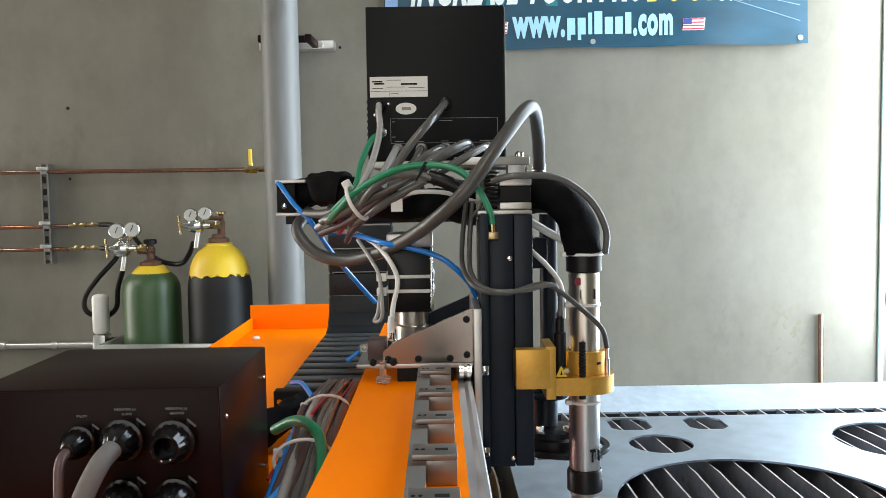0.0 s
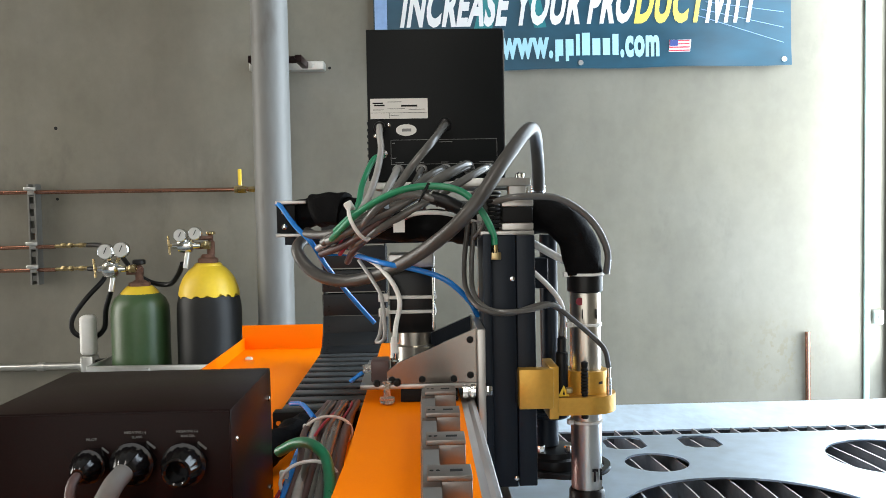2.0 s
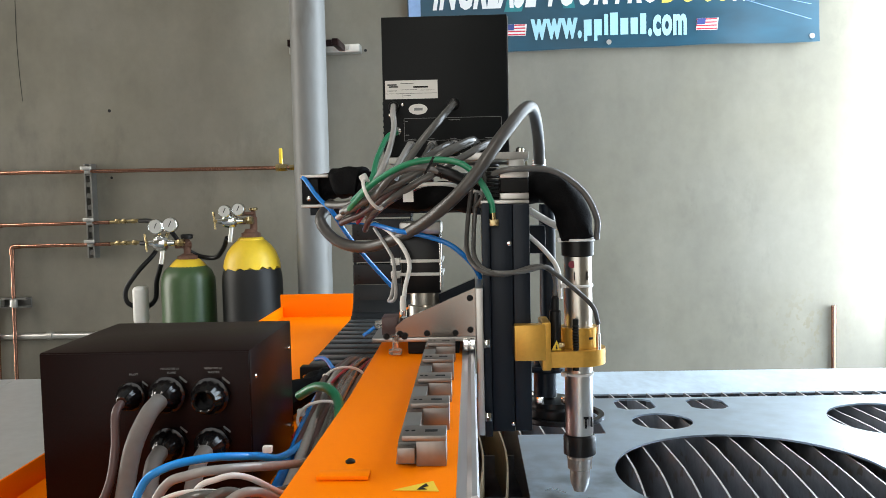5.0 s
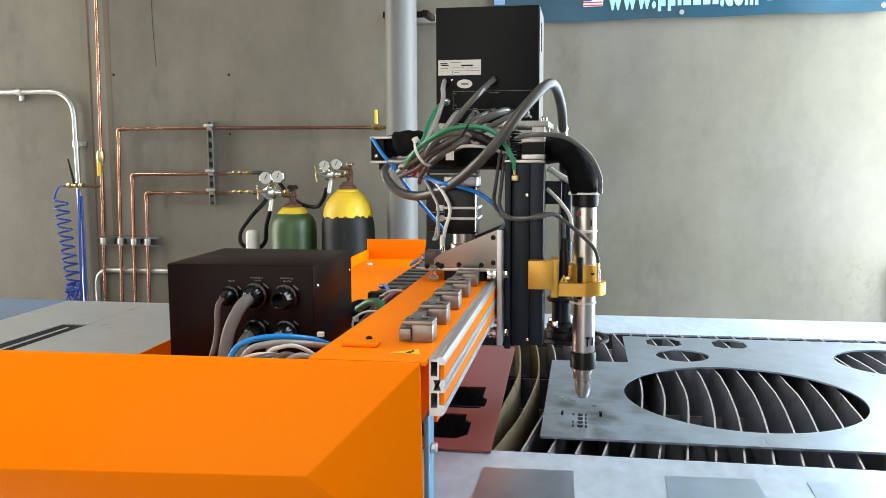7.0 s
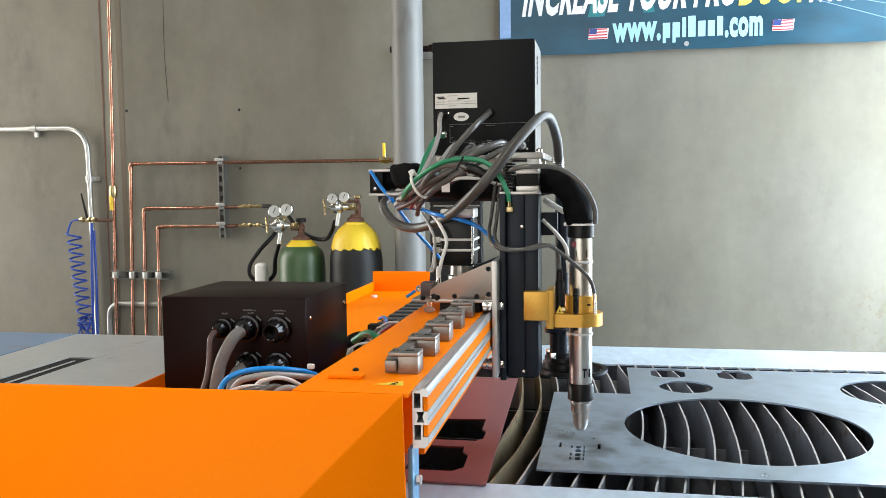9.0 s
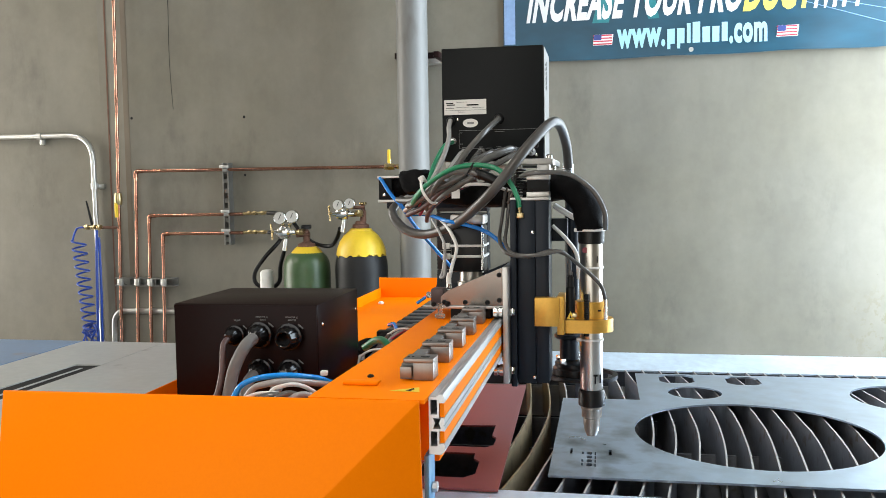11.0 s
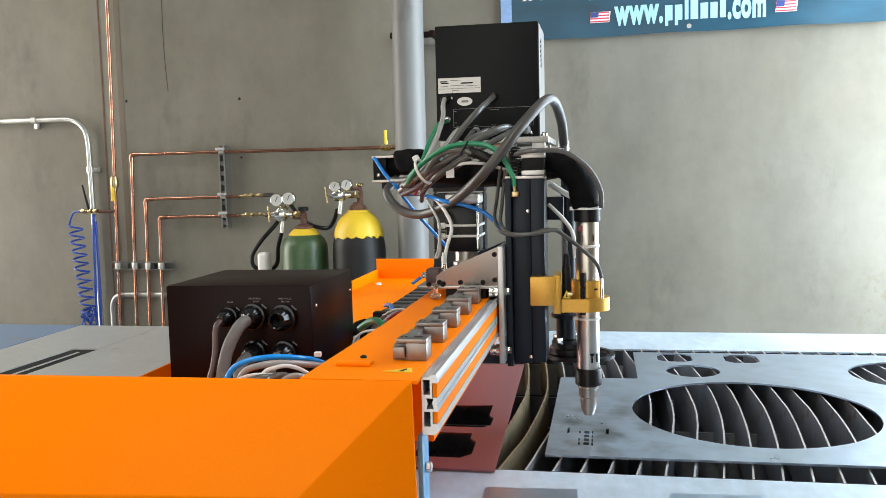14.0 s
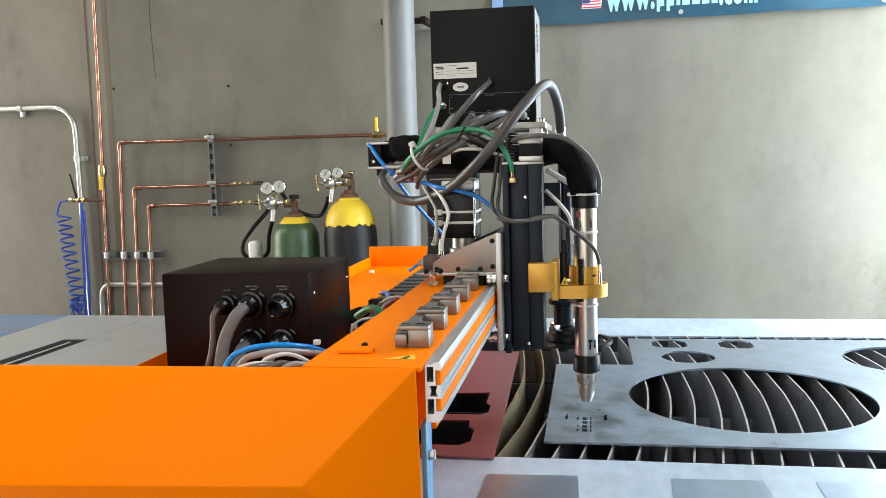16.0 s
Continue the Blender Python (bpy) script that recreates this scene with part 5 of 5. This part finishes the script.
# arm of the far end of the chain
ab = part("chain_bracket", box(-0.193, -0.166, 1.245, 1.270, 1.291, 1.332, 0.002), BLACKBOX, cr, "black chain bracket")
part("strip", box(-0.194, -0.150, 1.240, 1.29, 1.3325, 1.3375, 0.001), ALU, ab)
part("strip", box(-0.194, -0.155, 1.240, 1.29, 1.2855, 1.2905, 0.001), ALU, ab)
for z in (1.300, 1.322):
    part("screw", lathe([(0.004, 0), (0.004, -0.001), (0.002, -0.002)], (-0.182, 1.2448, z), "y", 10), CHROME, ab)
part("arm", box(-0.19, 0.09, 1.296, 1.306, 1.272, 1.2850, 0.001), ANOD, cr)
part("arm", box(0.076, 0.088, 1.14, 1.296, 1.272, 1.2850, 0.001), ANOD, cr)
# gold clamp
gcl = part("torch_clamp", box(0.1285, 0.170, 1.026, 1.0455, 1.079, 1.127, 0.0012), GOLD, cr, "gold anodised torch clamp")
part("clamp_slide", box(0.126, 0.150, 1.0457, 1.0495, 1.082, 1.124, 0.001), INK, gcl)
part("clamp_arm", box(0.1655, 0.1775, 1.034, 1.095, 1.064, 1.1285, 0.0012), GOLD, gcl)
ring_outline = [(0.178, 1.052), (0.221, 1.052)] + [(0.221 + 0.037 * math.cos(a), 1.089 + 0.037 * math.sin(a)) for a in [radians(-84 + 12 * k) for k in range(22)]] + [(0.178, 1.126)]
part("clamp_ring", sheet(ring_outline, [circle(0.221, 1.09, 0.0201, 32)], 1.064, 1.086), GOLD, gcl)
part("upper_ring", sheet(circle(0.221, 1.09, 0.0270, 36), [circle(0.221, 1.09, 0.0201, 32)], 1.0864, 1.115), GOLD, gcl)
part("print_bars", box(-0.0030, 0.0030, -0.0004, 0.0004, -0.0016, 0.0016, m=Matrix.Translation((0.2352, 1.0668, 1.101)) @ pose(0, 0, 0, 0, 0, 32)), INK, gcl, "small black printed mark")
part("spring_bolt", lathe([(0.004, 1.0866)] + [(0.0050 if k % 2 else 0.0036, 1.089 + 0.002 * k) for k in range(16)] + [(0.0036, 1.122), (0.0042, 1.123), (0.0042, 1.129), (0.002, 1.130)], (0.2135, 1.0585, 0), "z", 12), INK, gcl, "black spring-loaded bolt")
part("probe", lathe([(0.0032, 1.0866), (0.0032, 1.108), (0.0024, 1.109), (0.0024, 1.124)], (0.2445, 1.062, 0), "z", 12), CHROME, gcl)
part("knurl_screw", lathe([(0.0045, 0), (0.0045, 0.006), (0.003, 0.008)], (0.190, 1.0575, 1.094), "x", 12), BRASS, gcl)
lz = part("laser_pointer", lathe([(0.0070, 1.0866), (0.0078, 1.090), (0.0078, 1.140), (0.0055, 1.142), (0.0055, 1.158), (0.0038, 1.160), (0.0038, 1.166)], (0.1865, 1.0655, 0), "z", 18), RUBBER, gcl, "black laser pointer")
lb = part("warning_label", prism([(0.1800, 1.0872), (0.1940, 1.0872), (0.1870, 1.1010)], 1.0555, 1.0562), YPAINT, lz, "yellow warning triangle")
part("mark", prism([(0.1855, 1.0895), (0.1885, 1.0895), (0.1870, 1.0955)], 1.0549, 1.0554), INK, lb)
for z in (1.0626,):
    part("foot_screw", lathe([(0.0045, -0.005), (0.0045, 0)], (0.2135, 1.0585, z + 0.001), "z", 12), INK, gcl)
    part("foot_screw", lathe([(0.006, -0.004), (0.006, 0)], (0.1865, 1.0655, z + 0.001), "z", 12), RUBBER, gcl)
# marking head behind the column
mh = part("marking_head", lathe([(0.0120, 1.285), (0.0120, 1.078)], (0.186, 1.165, 0), "z", 24), ANOD, cr, "black cylindrical marking head")
part("flange", lathe([(0.028, 1.0370), (0.030, 1.0390), (0.030, 1.0430), (0.028, 1.0450)], (0.183, 1.165, 0), "z", 28), ANOD, mh)
part("barrel", lathe([(0.016, 1.0450), (0.016, 1.0775)], (0.180, 1.165, 0), "z", 24), ANOD, mh)
part("barrel", lathe([(0.017, 0.9985), (0.017, 1.0365)], (0.180, 1.165, 0), "z", 24), ANOD, mh)
part("guard_ring", sheet(circle(0.207, 1.165, 0.060, 40), [circle(0.207, 1.165, 0.052, 40)], 0.9660, 0.9720), RUBBER, mh, "thin black guard ring")
part("foot_ring", lathe([(0.042, 0.9620), (0.045, 0.9630), (0.045, 0.9680), (0.040, 0.9700), (0.040, 0.9830), (0.036, 0.9860), (0.036, 0.9930), (0.026, 0.9960)], (0.190, 1.165, 0), "z", 36), RUBBER, mh, "wide black foot ring")
for a in (-130, -60, 10, 80, 160):
    part("bolt", hexnut((0.190 + 0.031 * math.cos(radians(a)), 1.165 + 0.031 * math.sin(radians(a)), 0.9935), "z", 0.005, 0.009), CHROME, mh)
part("mount", box(0.132, 0.180, 1.127, 1.1525, 1.215, 1.255, 0.002), ANOD, mh)

# ---- plasma torch ----
to = thing("plasma_torch", "polished steel plasma torch held in the gold clamp", "plasma torch", (0.221, 1.09, 0.878))
part("tube", lathe([(0.0190, 0.962), (0.0195, 0.965), (0.0195, 1.210), (0.0190, 1.213)], (0.221, 1.09, 0), "z", 40), STAIN, to)
part("collar", lathe([(0.0195, 0.932), (0.0225, 0.934), (0.0225, 0.958), (0.0205, 0.9615)], (0.221, 1.09, 0), "z", 32), RUBBER, to, "black insulating collar")
part("nozzle", lathe([(0.0055, 0.879), (0.0085, 0.880), (0.0125, 0.890), (0.0142, 0.900), (0.0142, 0.911), (0.0170, 0.913), (0.0172, 0.926), (0.0185, 0.928), (0.0185, 0.9315)], (0.221, 1.09, 0), "z", 28), NOZZLE, to, "tapered metal shield cup")
part("cap", lathe([(0.0205, 1.2135), (0.0225, 1.215), (0.0225, 1.235), (0.021, 1.237)], (0.221, 1.09, 0), "z", 30), RUBBER, to, "black boot")
for z, r in ((1.1725, 0.0203), (1.0485, 0.0203), (1.2365, 0.0236)):
    bm = lathe([(r, -0.002), (r + 0.0009, -0.0015), (r + 0.0009, 0.0015), (r, 0.002)], (0.221, 1.09, z), "z", 30)
    box(0.221 - r - 0.005, 0.221 - r + 0.003, 1.079, 1.088, z - 0.003, z + 0.003, 0.001, bm)
    part("cable_tie", bm, WHITEP, to, "white nylon tie")
part("red_button", lathe([(0.005, 0), (0.005, -0.002)], (0.211, 1.0738, 1.203), "y", 14), BUTTON, to)
for x, z in ((0.2265, 0.978), (0.2345, 0.980)):
    part("mark", box(x, x + 0.0025, 1.0705 + (0.0015 if x > 0.23 else 0.0), 1.0725 + (0.002 if x > 0.23 else 0.0), z - 0.004, z + 0.010), INK, to)
part("mark", box(0.2245, 0.2315, 1.0705, 1.0715, 0.987, 0.9905), INK, to)
for x in (0.2135, 0.231):
    part("slit", box(x, x + 0.0012, 1.0715, 1.0735, 1.181, 1.193), INK, to)

# ---- black starter box on the shelf ----
sb = thing("starter_box", "black sheet-metal arc starter box with rating label", "electrical box", (0.0385, 1.29, 1.362))
part("housing", box(-0.0565, 0.1335, 1.2165, 1.355, 1.3620, 1.572, 0.0018), BLACKBOX, sb)
part("front_cover", box(-0.0575, 0.1325, 1.2140, 1.2160, 1.3625, 1.5725, 0.0006), BLACKBOX, sb)
part("side_cover", box(0.1337, 0.1350, 1.2165, 1.353, 1.3640, 1.570, 0.0005), CLAMPD, sb, "bare metal side cover")
for k in range(6):
    part("louvre", box(0.1348, 0.1362, 1.250, 1.262, 1.495 + 0.009 * k, 1.500 + 0.009 * k, m=Matrix.Translation((0, 1.256, 1.4975 + 0.009 * k)) @ pose(0, 0, 0, 25, 0, 0) @ Matrix.Translation((0, -1.256, -1.4975 - 0.009 * k))), INK, sb)
for k in range(9):
    part("side_rib", box(-0.0595, -0.0567, 1.225, 1.33, 1.370 + 0.009 * k, 1.374 + 0.009 * k, 0.0006), BLACKBOX, sb)
YF = 1.2139
lbl = part("rating_label", box(-0.0535, 0.0265, YF - 0.0006, YF, 1.4490, 1.4770), PAPER, sb, "white rating label")
bm = BM()
for x0, x1, z0, z1 in ((-0.050, -0.036, 1.4695, 1.4715), (-0.048, -0.0335, 1.4665, 1.4685), (-0.0105, 0.0120, 1.4655, 1.4680), (-0.0525, 0.0255, 1.4570, 1.4574), (-0.027, -0.0266, 1.4495, 1.4570), (-0.050, -0.035, 1.4610, 1.4618), (-0.030, -0.010, 1.4720, 1.4726), (-0.030, -0.005, 1.4625, 1.4630), (0.0, 0.022, 1.4615, 1.4620), (-0.025, -0.014, 1.4535, 1.4541)):
    box(x0, x1, YF - 0.0009, YF - 0.0007, z0, z1, bm=bm)
part("print_bars", bm, INK, lbl)
ov = lathe([(0.0145, -0.0006), (0.0145, 0)], (-0.004, YF, 1.4330), "y", 30)
for v in ov.verts:
    v.co.z = 1.4330 + (v.co.z - 1.4330) * 0.56
ovp = part("oval_sticker", ov, PAPER, sb, "oval silver sticker")
part("print_bars", box(-0.010, 0.003, YF - 0.0009, YF - 0.0007, 1.4310, 1.4350), GREYINK, ovp)
bm = BM()
for x0, x1, z0, z1 in ((-0.026, 0.123, 1.4190, 1.4195), (-0.026, 0.123, 1.3850, 1.3855), (-0.026, -0.0255, 1.385, 1.4195), (0.1225, 0.123, 1.385, 1.4195), (-0.024, -0.020, 1.4145, 1.4155), (-0.024, -0.019, 1.3935, 1.3945), (-0.020, -0.008, 1.3872, 1.3880), (0.012, 0.020, 1.3872, 1.3880), (0.044, 0.054, 1.3872, 1.3880), (0.070, 0.082, 1.3872, 1.3880), (0.098, 0.118, 1.3872, 1.3880), (0.042, 0.060, 1.4155, 1.4163)):
    box(x0, x1, YF - 0.0004, YF, z0, z1, bm=bm)
part("print_frame", bm, GREYINK, sb, "thin printed frame lines")
for x, z, r in ((-0.041, 1.4370, 0.0075), (0.050, 1.4390, 0.0080)):
    part("grommet", lathe([(r, 0), (r * 1.15, -0.003), (r, -0.007), (r * 0.75, -0.008)], (x, YF, z), "y", 18), RUBBER, sb)
for x in (-0.016, 0.0165, 0.050, 0.083, 0.110):
    part("strain_relief", lathe([(0.0078, 0), (0.0085, -0.003), (0.0070, -0.010), (0.0055, -0.014)], (x, YF, 1.3770), "y", 16), CABLEL, sb, "grey strain relief")
for x, z in ((-0.028, 1.4400), (-0.0475, 1.4250), (0.1195, 1.371)):
    part("screw", lathe([(0.0026, 0), (0.0026, -0.0012), (0.001, -0.002)], (x, YF, z), "y", 10), CHROME, sb)
for x in (-0.035, 0.105):
    part("screw", lathe([(0.0035, 0), (0.0035, 0.0012)], (x, 1.235, 1.5722), "z", 10), CHROME, sb)
part("earth_stud", lathe([(0.0065, 0), (0.0065, -0.003), (0.004, -0.005)], (-0.037, YF - 0.0005, 1.400), "y", 12), CHROME, sb)

# ---- hoses and cables of the carriage ----
cable([(0.180, 1.215, 1.300), (0.179, 1.205, 1.333), (0.175, 1.18, 1.391), (0.159, 1.12, 1.424), (0.121, 1.06, 1.384), (0.079, 1.03, 1.327), (0.039, 1.05, 1.287), (-0.019, 1.12, 1.248), (-0.083, 1.18, 1.226), (-0.133, 1.21, 1.234), (-0.162, 1.23, 1.266), (-0.148, 1.26, 1.292)], 0.0088, HOSE, "thick grey torch hose looping before the machine", "torch_hose", "hose", 16)
bm = BM()
for k in range(7):
    lathe([(0.0100, 0), (0.0108, 0.0015), (0.0100, 0.003)], (0.1785, 1.203, 1.328 + 0.0036 * k), "z", 18, bm)
solo("hose_ferrule", bm, CHROME, "ribbed chrome ferrule on the grey torch hose", "ferrule", (0.1795, 1.209, 1.312))
cable([(-0.180, 1.290, 1.314), (-0.150, 1.268, 1.320), (-0.120, 1.25, 1.328), (-0.085, 1.22, 1.317), (-0.022, 1.20, 1.300), (0.055, 1.18, 1.297), (0.114, 1.17, 1.298), (0.140, 1.15, 1.306)], 0.0215, CLOTH, "black fabric sleeve over the cable bundle", "cable_sleeve", "sleeve", 18, wob=0.30)
cable([(-0.132, 1.235, 1.322), (-0.112, 1.225, 1.327), (-0.092, 1.215, 1.322)], 0.0225, CLOTH, "bulging fold of the black fabric sleeve", "cable_sleeve", "sleeve", 18, wob=0.35)
cable([(0.120, 1.16, 1.300), (0.150, 1.135, 1.309), (0.180, 1.105, 1.310), (0.203, 1.09, 1.294), (0.2150, 1.087, 1.268), (0.2190, 1.088, 1.238)], 0.0238, CLOTH, "black fabric sleeve bending down into the torch", "cable_sleeve", "sleeve", 20, wob=0.20)
cable([(0.085, 1.09, 1.318), (0.110, 1.05, 1.331), (0.139, 1.043, 1.335), (0.186, 1.055, 1.331), (0.224, 1.058, 1.304), (0.2435, 1.062, 1.268), (0.2455, 1.075, 1.238)], 0.0042, CABLE, "grey cable following the black torch sleeve")
cable([(-0.110, 1.17, 1.280), (-0.091, 1.13, 1.297), (-0.059, 1.10, 1.323), (-0.015, 1.07, 1.344), (0.026, 1.06, 1.350), (0.063, 1.055, 1.343), (0.086, 1.05, 1.321), (0.100, 1.045, 1.294), (0.103, 1.044, 1.277)], 0.0043, GREENC, "thick green earth cable arching over the bundle")
bm = rod((0.103, 1.044, 1.278), (0.1035, 1.044, 1.268), 0.0036)
box(0.0975, 0.1105, 1.0420, 1.0460, 1.259, 1.268, 0.0008, bm)
solo("cable_lug", bm, BRASS, "crimped ring lug ending the green cable", "cable lug", (0.1035, 1.044, 1.262))
cable([(-0.037, 1.208, 1.398), (-0.050, 1.19, 1.390), (-0.063, 1.16, 1.357), (-0.070, 1.13, 1.324), (-0.10, 1.15, 1.295)], 0.0040, GREENC, "thin green cable from the earth stud")
GREYS = (
    ([(-0.041, 1.208, 1.438), (-0.040, 1.185, 1.424), (-0.038, 1.17, 1.401), (-0.045, 1.14, 1.363), (-0.060, 1.12, 1.327), (-0.094, 1.16, 1.291), (-0.130, 1.20, 1.270)], 0.0045, CABLEL, "pale grey cable falling from the box"),
    ([(0.050, 1.208, 1.439), (0.030, 1.15, 1.410), (0.005, 1.13, 1.380), (-0.024, 1.12, 1.341), (-0.061, 1.12, 1.313), (-0.120, 1.18, 1.279)], 0.0055, CABLE, "grey cable slanting down from the box"),
    ([(-0.016, 1.202, 1.377), (-0.018, 1.18, 1.374), (-0.026, 1.15, 1.356), (-0.047, 1.13, 1.323), (-0.112, 1.18, 1.279)], 0.0050, CABLEL, "pale grey cable bending to the bundle"),
    ([(0.0165, 1.202, 1.377), (0.015, 1.17, 1.373), (0.004, 1.14, 1.352), (-0.025, 1.13, 1.323), (-0.096, 1.17, 1.285)], 0.0048, CABLE, "grey cable bending to the bundle"),
    ([(0.050, 1.202, 1.377), (0.040, 1.16, 1.374), (0.011, 1.13, 1.355), (-0.032, 1.12, 1.319), (-0.102, 1.16, 1.285)], 0.0055, CABLE, "grey cable bending to the bundle"),
    ([(0.083, 1.202, 1.378), (0.075, 1.15, 1.379), (0.040, 1.11, 1.361), (-0.002, 1.10, 1.333), (-0.053, 1.11, 1.309), (-0.111, 1.17, 1.281)], 0.0068, CABLE, "thick shiny grey cable sweeping to the bundle"),
    ([(0.110, 1.202, 1.377), (0.098, 1.14, 1.374), (0.061, 1.10, 1.353), (0.012, 1.09, 1.326), (-0.039, 1.11, 1.298), (-0.081, 1.17, 1.272)], 0.0052, CABLE, "grey cable crossing to the bundle"),
    ([(0.105, 1.085, 1.313), (0.088, 1.08, 1.324), (0.046, 1.06, 1.329), (0.013, 1.06, 1.339), (-0.022, 1.08, 1.336), (-0.052, 1.10, 1.313), (-0.080, 1.16, 1.276)], 0.0048, CABLE, "grey cable arching below the green one"),
    ([(-0.010, 1.10, 1.330), (-0.05, 1.115, 1.300), (-0.085, 1.16, 1.278), (-0.125, 1.20, 1.262)], 0.0050, BROWNC, "brown cable in the bundle"),
    ([(0.02, 1.12, 1.325), (-0.04, 1.13, 1.296), (-0.075, 1.165, 1.270), (-0.09, 1.21, 1.250)], 0.0045, BROWNC, "brown cable in the bundle"),
    ([(-0.030, 1.09, 1.328), (-0.070, 1.13, 1.302), (-0.115, 1.185, 1.290), (-0.150, 1.22, 1.290)], 0.0060, HOSE, "dark grey cable in the bundle"),
)
for pp, r, mt, lab in GREYS:
    cable(pp, r, mt, lab)
cable([(-0.004, 1.12, 1.310), (-0.033, 1.128, 1.309), (-0.062, 1.135, 1.314), (-0.090, 1.16, 1.285), (-0.105, 1.185, 1.266)], 0.0016, REDC, "thin red wire in the bundle")
cable([(-0.040, 1.13, 1.316), (-0.070, 1.15, 1.293), (-0.098, 1.185, 1.262)], 0.0028, REDC, "dark red wire in the bundle")
cable([(-0.014, 1.10, 1.311), (0.012, 1.088, 1.317), (0.046, 1.08, 1.316), (0.075, 1.10, 1.307), (0.10, 1.12, 1.300)], 0.0028, WHITEP, "short white tube with a paper tag")
solo("paper_tag", box(-0.021, -0.0065, 1.0955, 1.0965, 1.293, 1.3095), PAPER, "white paper tag wrapped round a wire", "tag", (-0.014, 1.096, 1.29))
bm = ring(I4, 0.0235, 0.0026)
box(-0.032, -0.022, -0.006, 0.006, -0.005, 0.005, 0.002, bm)
bmesh.ops.transform(bm, matrix=Matrix.Translation((-0.066, 1.118, 1.305)) @ pose(0, 0, 0, 18, 62, 0) @ Matrix.Diagonal((1, 0.85, 1, 1)), verts=bm.verts)
solo("cable_tie", bm, WHITEP, "wide white nylon tie round the grey bundle", "cable tie", (-0.066, 1.118, 1.305), group="cable ties")
for p, a in (((-0.010, 1.083, 1.345), 60), ((0.016, 1.058, 1.338), 30)):
    bm = ring(pose(0, 0, 0, 0, 90, 0), 0.0078, 0.0014)
    box(-0.002, 0.002, -0.002, 0.001, 0.006, 0.018, 0.0005, bm)
    bmesh.ops.transform(bm, matrix=Matrix.Translation(p) @ pose(0, 0, 0, 0, a, 0), verts=bm.verts)
    solo("cable_tie", bm, INK, "black nylon tie with its tail sticking out", "cable tie", p, group="cable ties")
bm = tube([(0.028, 1.062, 1.336), (0.046, 1.058, 1.330), (0.062, 1.058, 1.322)], 0.0085, 12)
for k in range(3):
    lathe([(0.0098, -0.001), (0.0098, 0.001)], (0.034 + 0.011 * k, 1.060, 1.3335 - 0.004 * k), "x", 12, bm)
solo("cable_connector", bm, RUBBER, "black inline cable connector", "connector", (0.045, 1.06, 1.33))
bm = BM()
for k in range(9):
    lathe([(0.0085, -0.002), (0.0100, 0), (0.0085, 0.002)], (0.104, 1.062, 1.300 + 0.005 * k), "z", 14, bm)
solo("corrugated_sleeve", bm, RUBBER, "short black corrugated sleeve beside the lifter motor", "sleeve", (0.104, 1.062, 1.298))
for d in (0.0, 0.007):
    cable([(0.075 + d, 1.10, 1.335), (0.086 + d, 1.075, 1.343), (0.094 + d, 1.06, 1.325), (0.090 + d, 1.06, 1.300), (0.080 + d, 1.08, 1.285)], 0.0026, CABLE, "thin grey wire curling beside the motor")
cable([(-0.192, 1.245, 1.334), (-0.186, 1.240, 1.330), (-0.164, 1.225, 1.302), (-0.140, 1.215, 1.278), (-0.121, 1.24, 1.241), (-0.094, 1.28, 1.197), (-0.059, 1.30, 1.152)], 0.0036, BLUEC, "blue air tube slanting down to the chain", "air_tube", "tube")
cable([(-0.119, 1.20, 1.263), (-0.083, 1.19, 1.262), (-0.036, 1.12, 1.253), (0.010, 1.105, 1.244), (0.045, 1.095, 1.231), (0.073, 1.10, 1.205), (0.086, 1.12, 1.182)], 0.0036, BLUEC, "blue air tube crossing before the drive motor", "air_tube", "tube")
cable([(-0.123, 1.20, 1.266), (-0.083, 1.185, 1.264), (-0.051, 1.15, 1.253), (-0.027, 1.115, 1.232), (-0.015, 1.105, 1.205), (-0.020, 1.085, 1.175), (-0.022, 1.063, 1.150)], 0.0032, WHITEP, "white air tube dropping to the valve", "air_tube", "tube")
cable([(-0.07, 1.16, 1.255), (-0.050, 1.135, 1.228), (-0.038, 1.115, 1.205), (-0.041, 1.11, 1.165), (-0.046, 1.11, 1.152), (-0.035, 1.095, 1.160), (-0.036, 1.10, 1.20)], 0.0026, CABLEL, "thin grey lead looped beside the motor")
cable([(0.075, 1.10, 1.311), (0.068, 1.09, 1.255), (0.068, 1.055, 1.223), (0.083, 1.02, 1.203), (0.116, 1.02, 1.196), (0.157, 1.03, 1.205), (0.178, 1.04, 1.199), (0.211, 1.05, 1.172), (0.236, 1.052, 1.147), (0.2445, 1.062, 1.122)], 0.0032, HOSE, "dark grey sensor lead sagging across the column")
cable([(0.082, 1.10, 1.304), (0.077, 1.09, 1.248), (0.078, 1.055, 1.216), (0.097, 1.022, 1.200), (0.136, 1.02, 1.199), (0.172, 1.033, 1.204), (0.185, 1.05, 1.189), (0.1865, 1.064, 1.163)], 0.0032, CABLE, "grey sensor lead sagging to the laser")
cable([(0.156, 1.135, 1.278), (0.182, 1.13, 1.262), (0.204, 1.125, 1.250)], 0.0052, WHITEP, "short white rod behind the column", "rod", "rod")
cable([(0.154, 1.12, 1.243), (0.180, 1.115, 1.217), (0.196, 1.115, 1.191), (0.199, 1.118, 1.15)], 0.0034, WHITEP, "pale cable behind the torch")
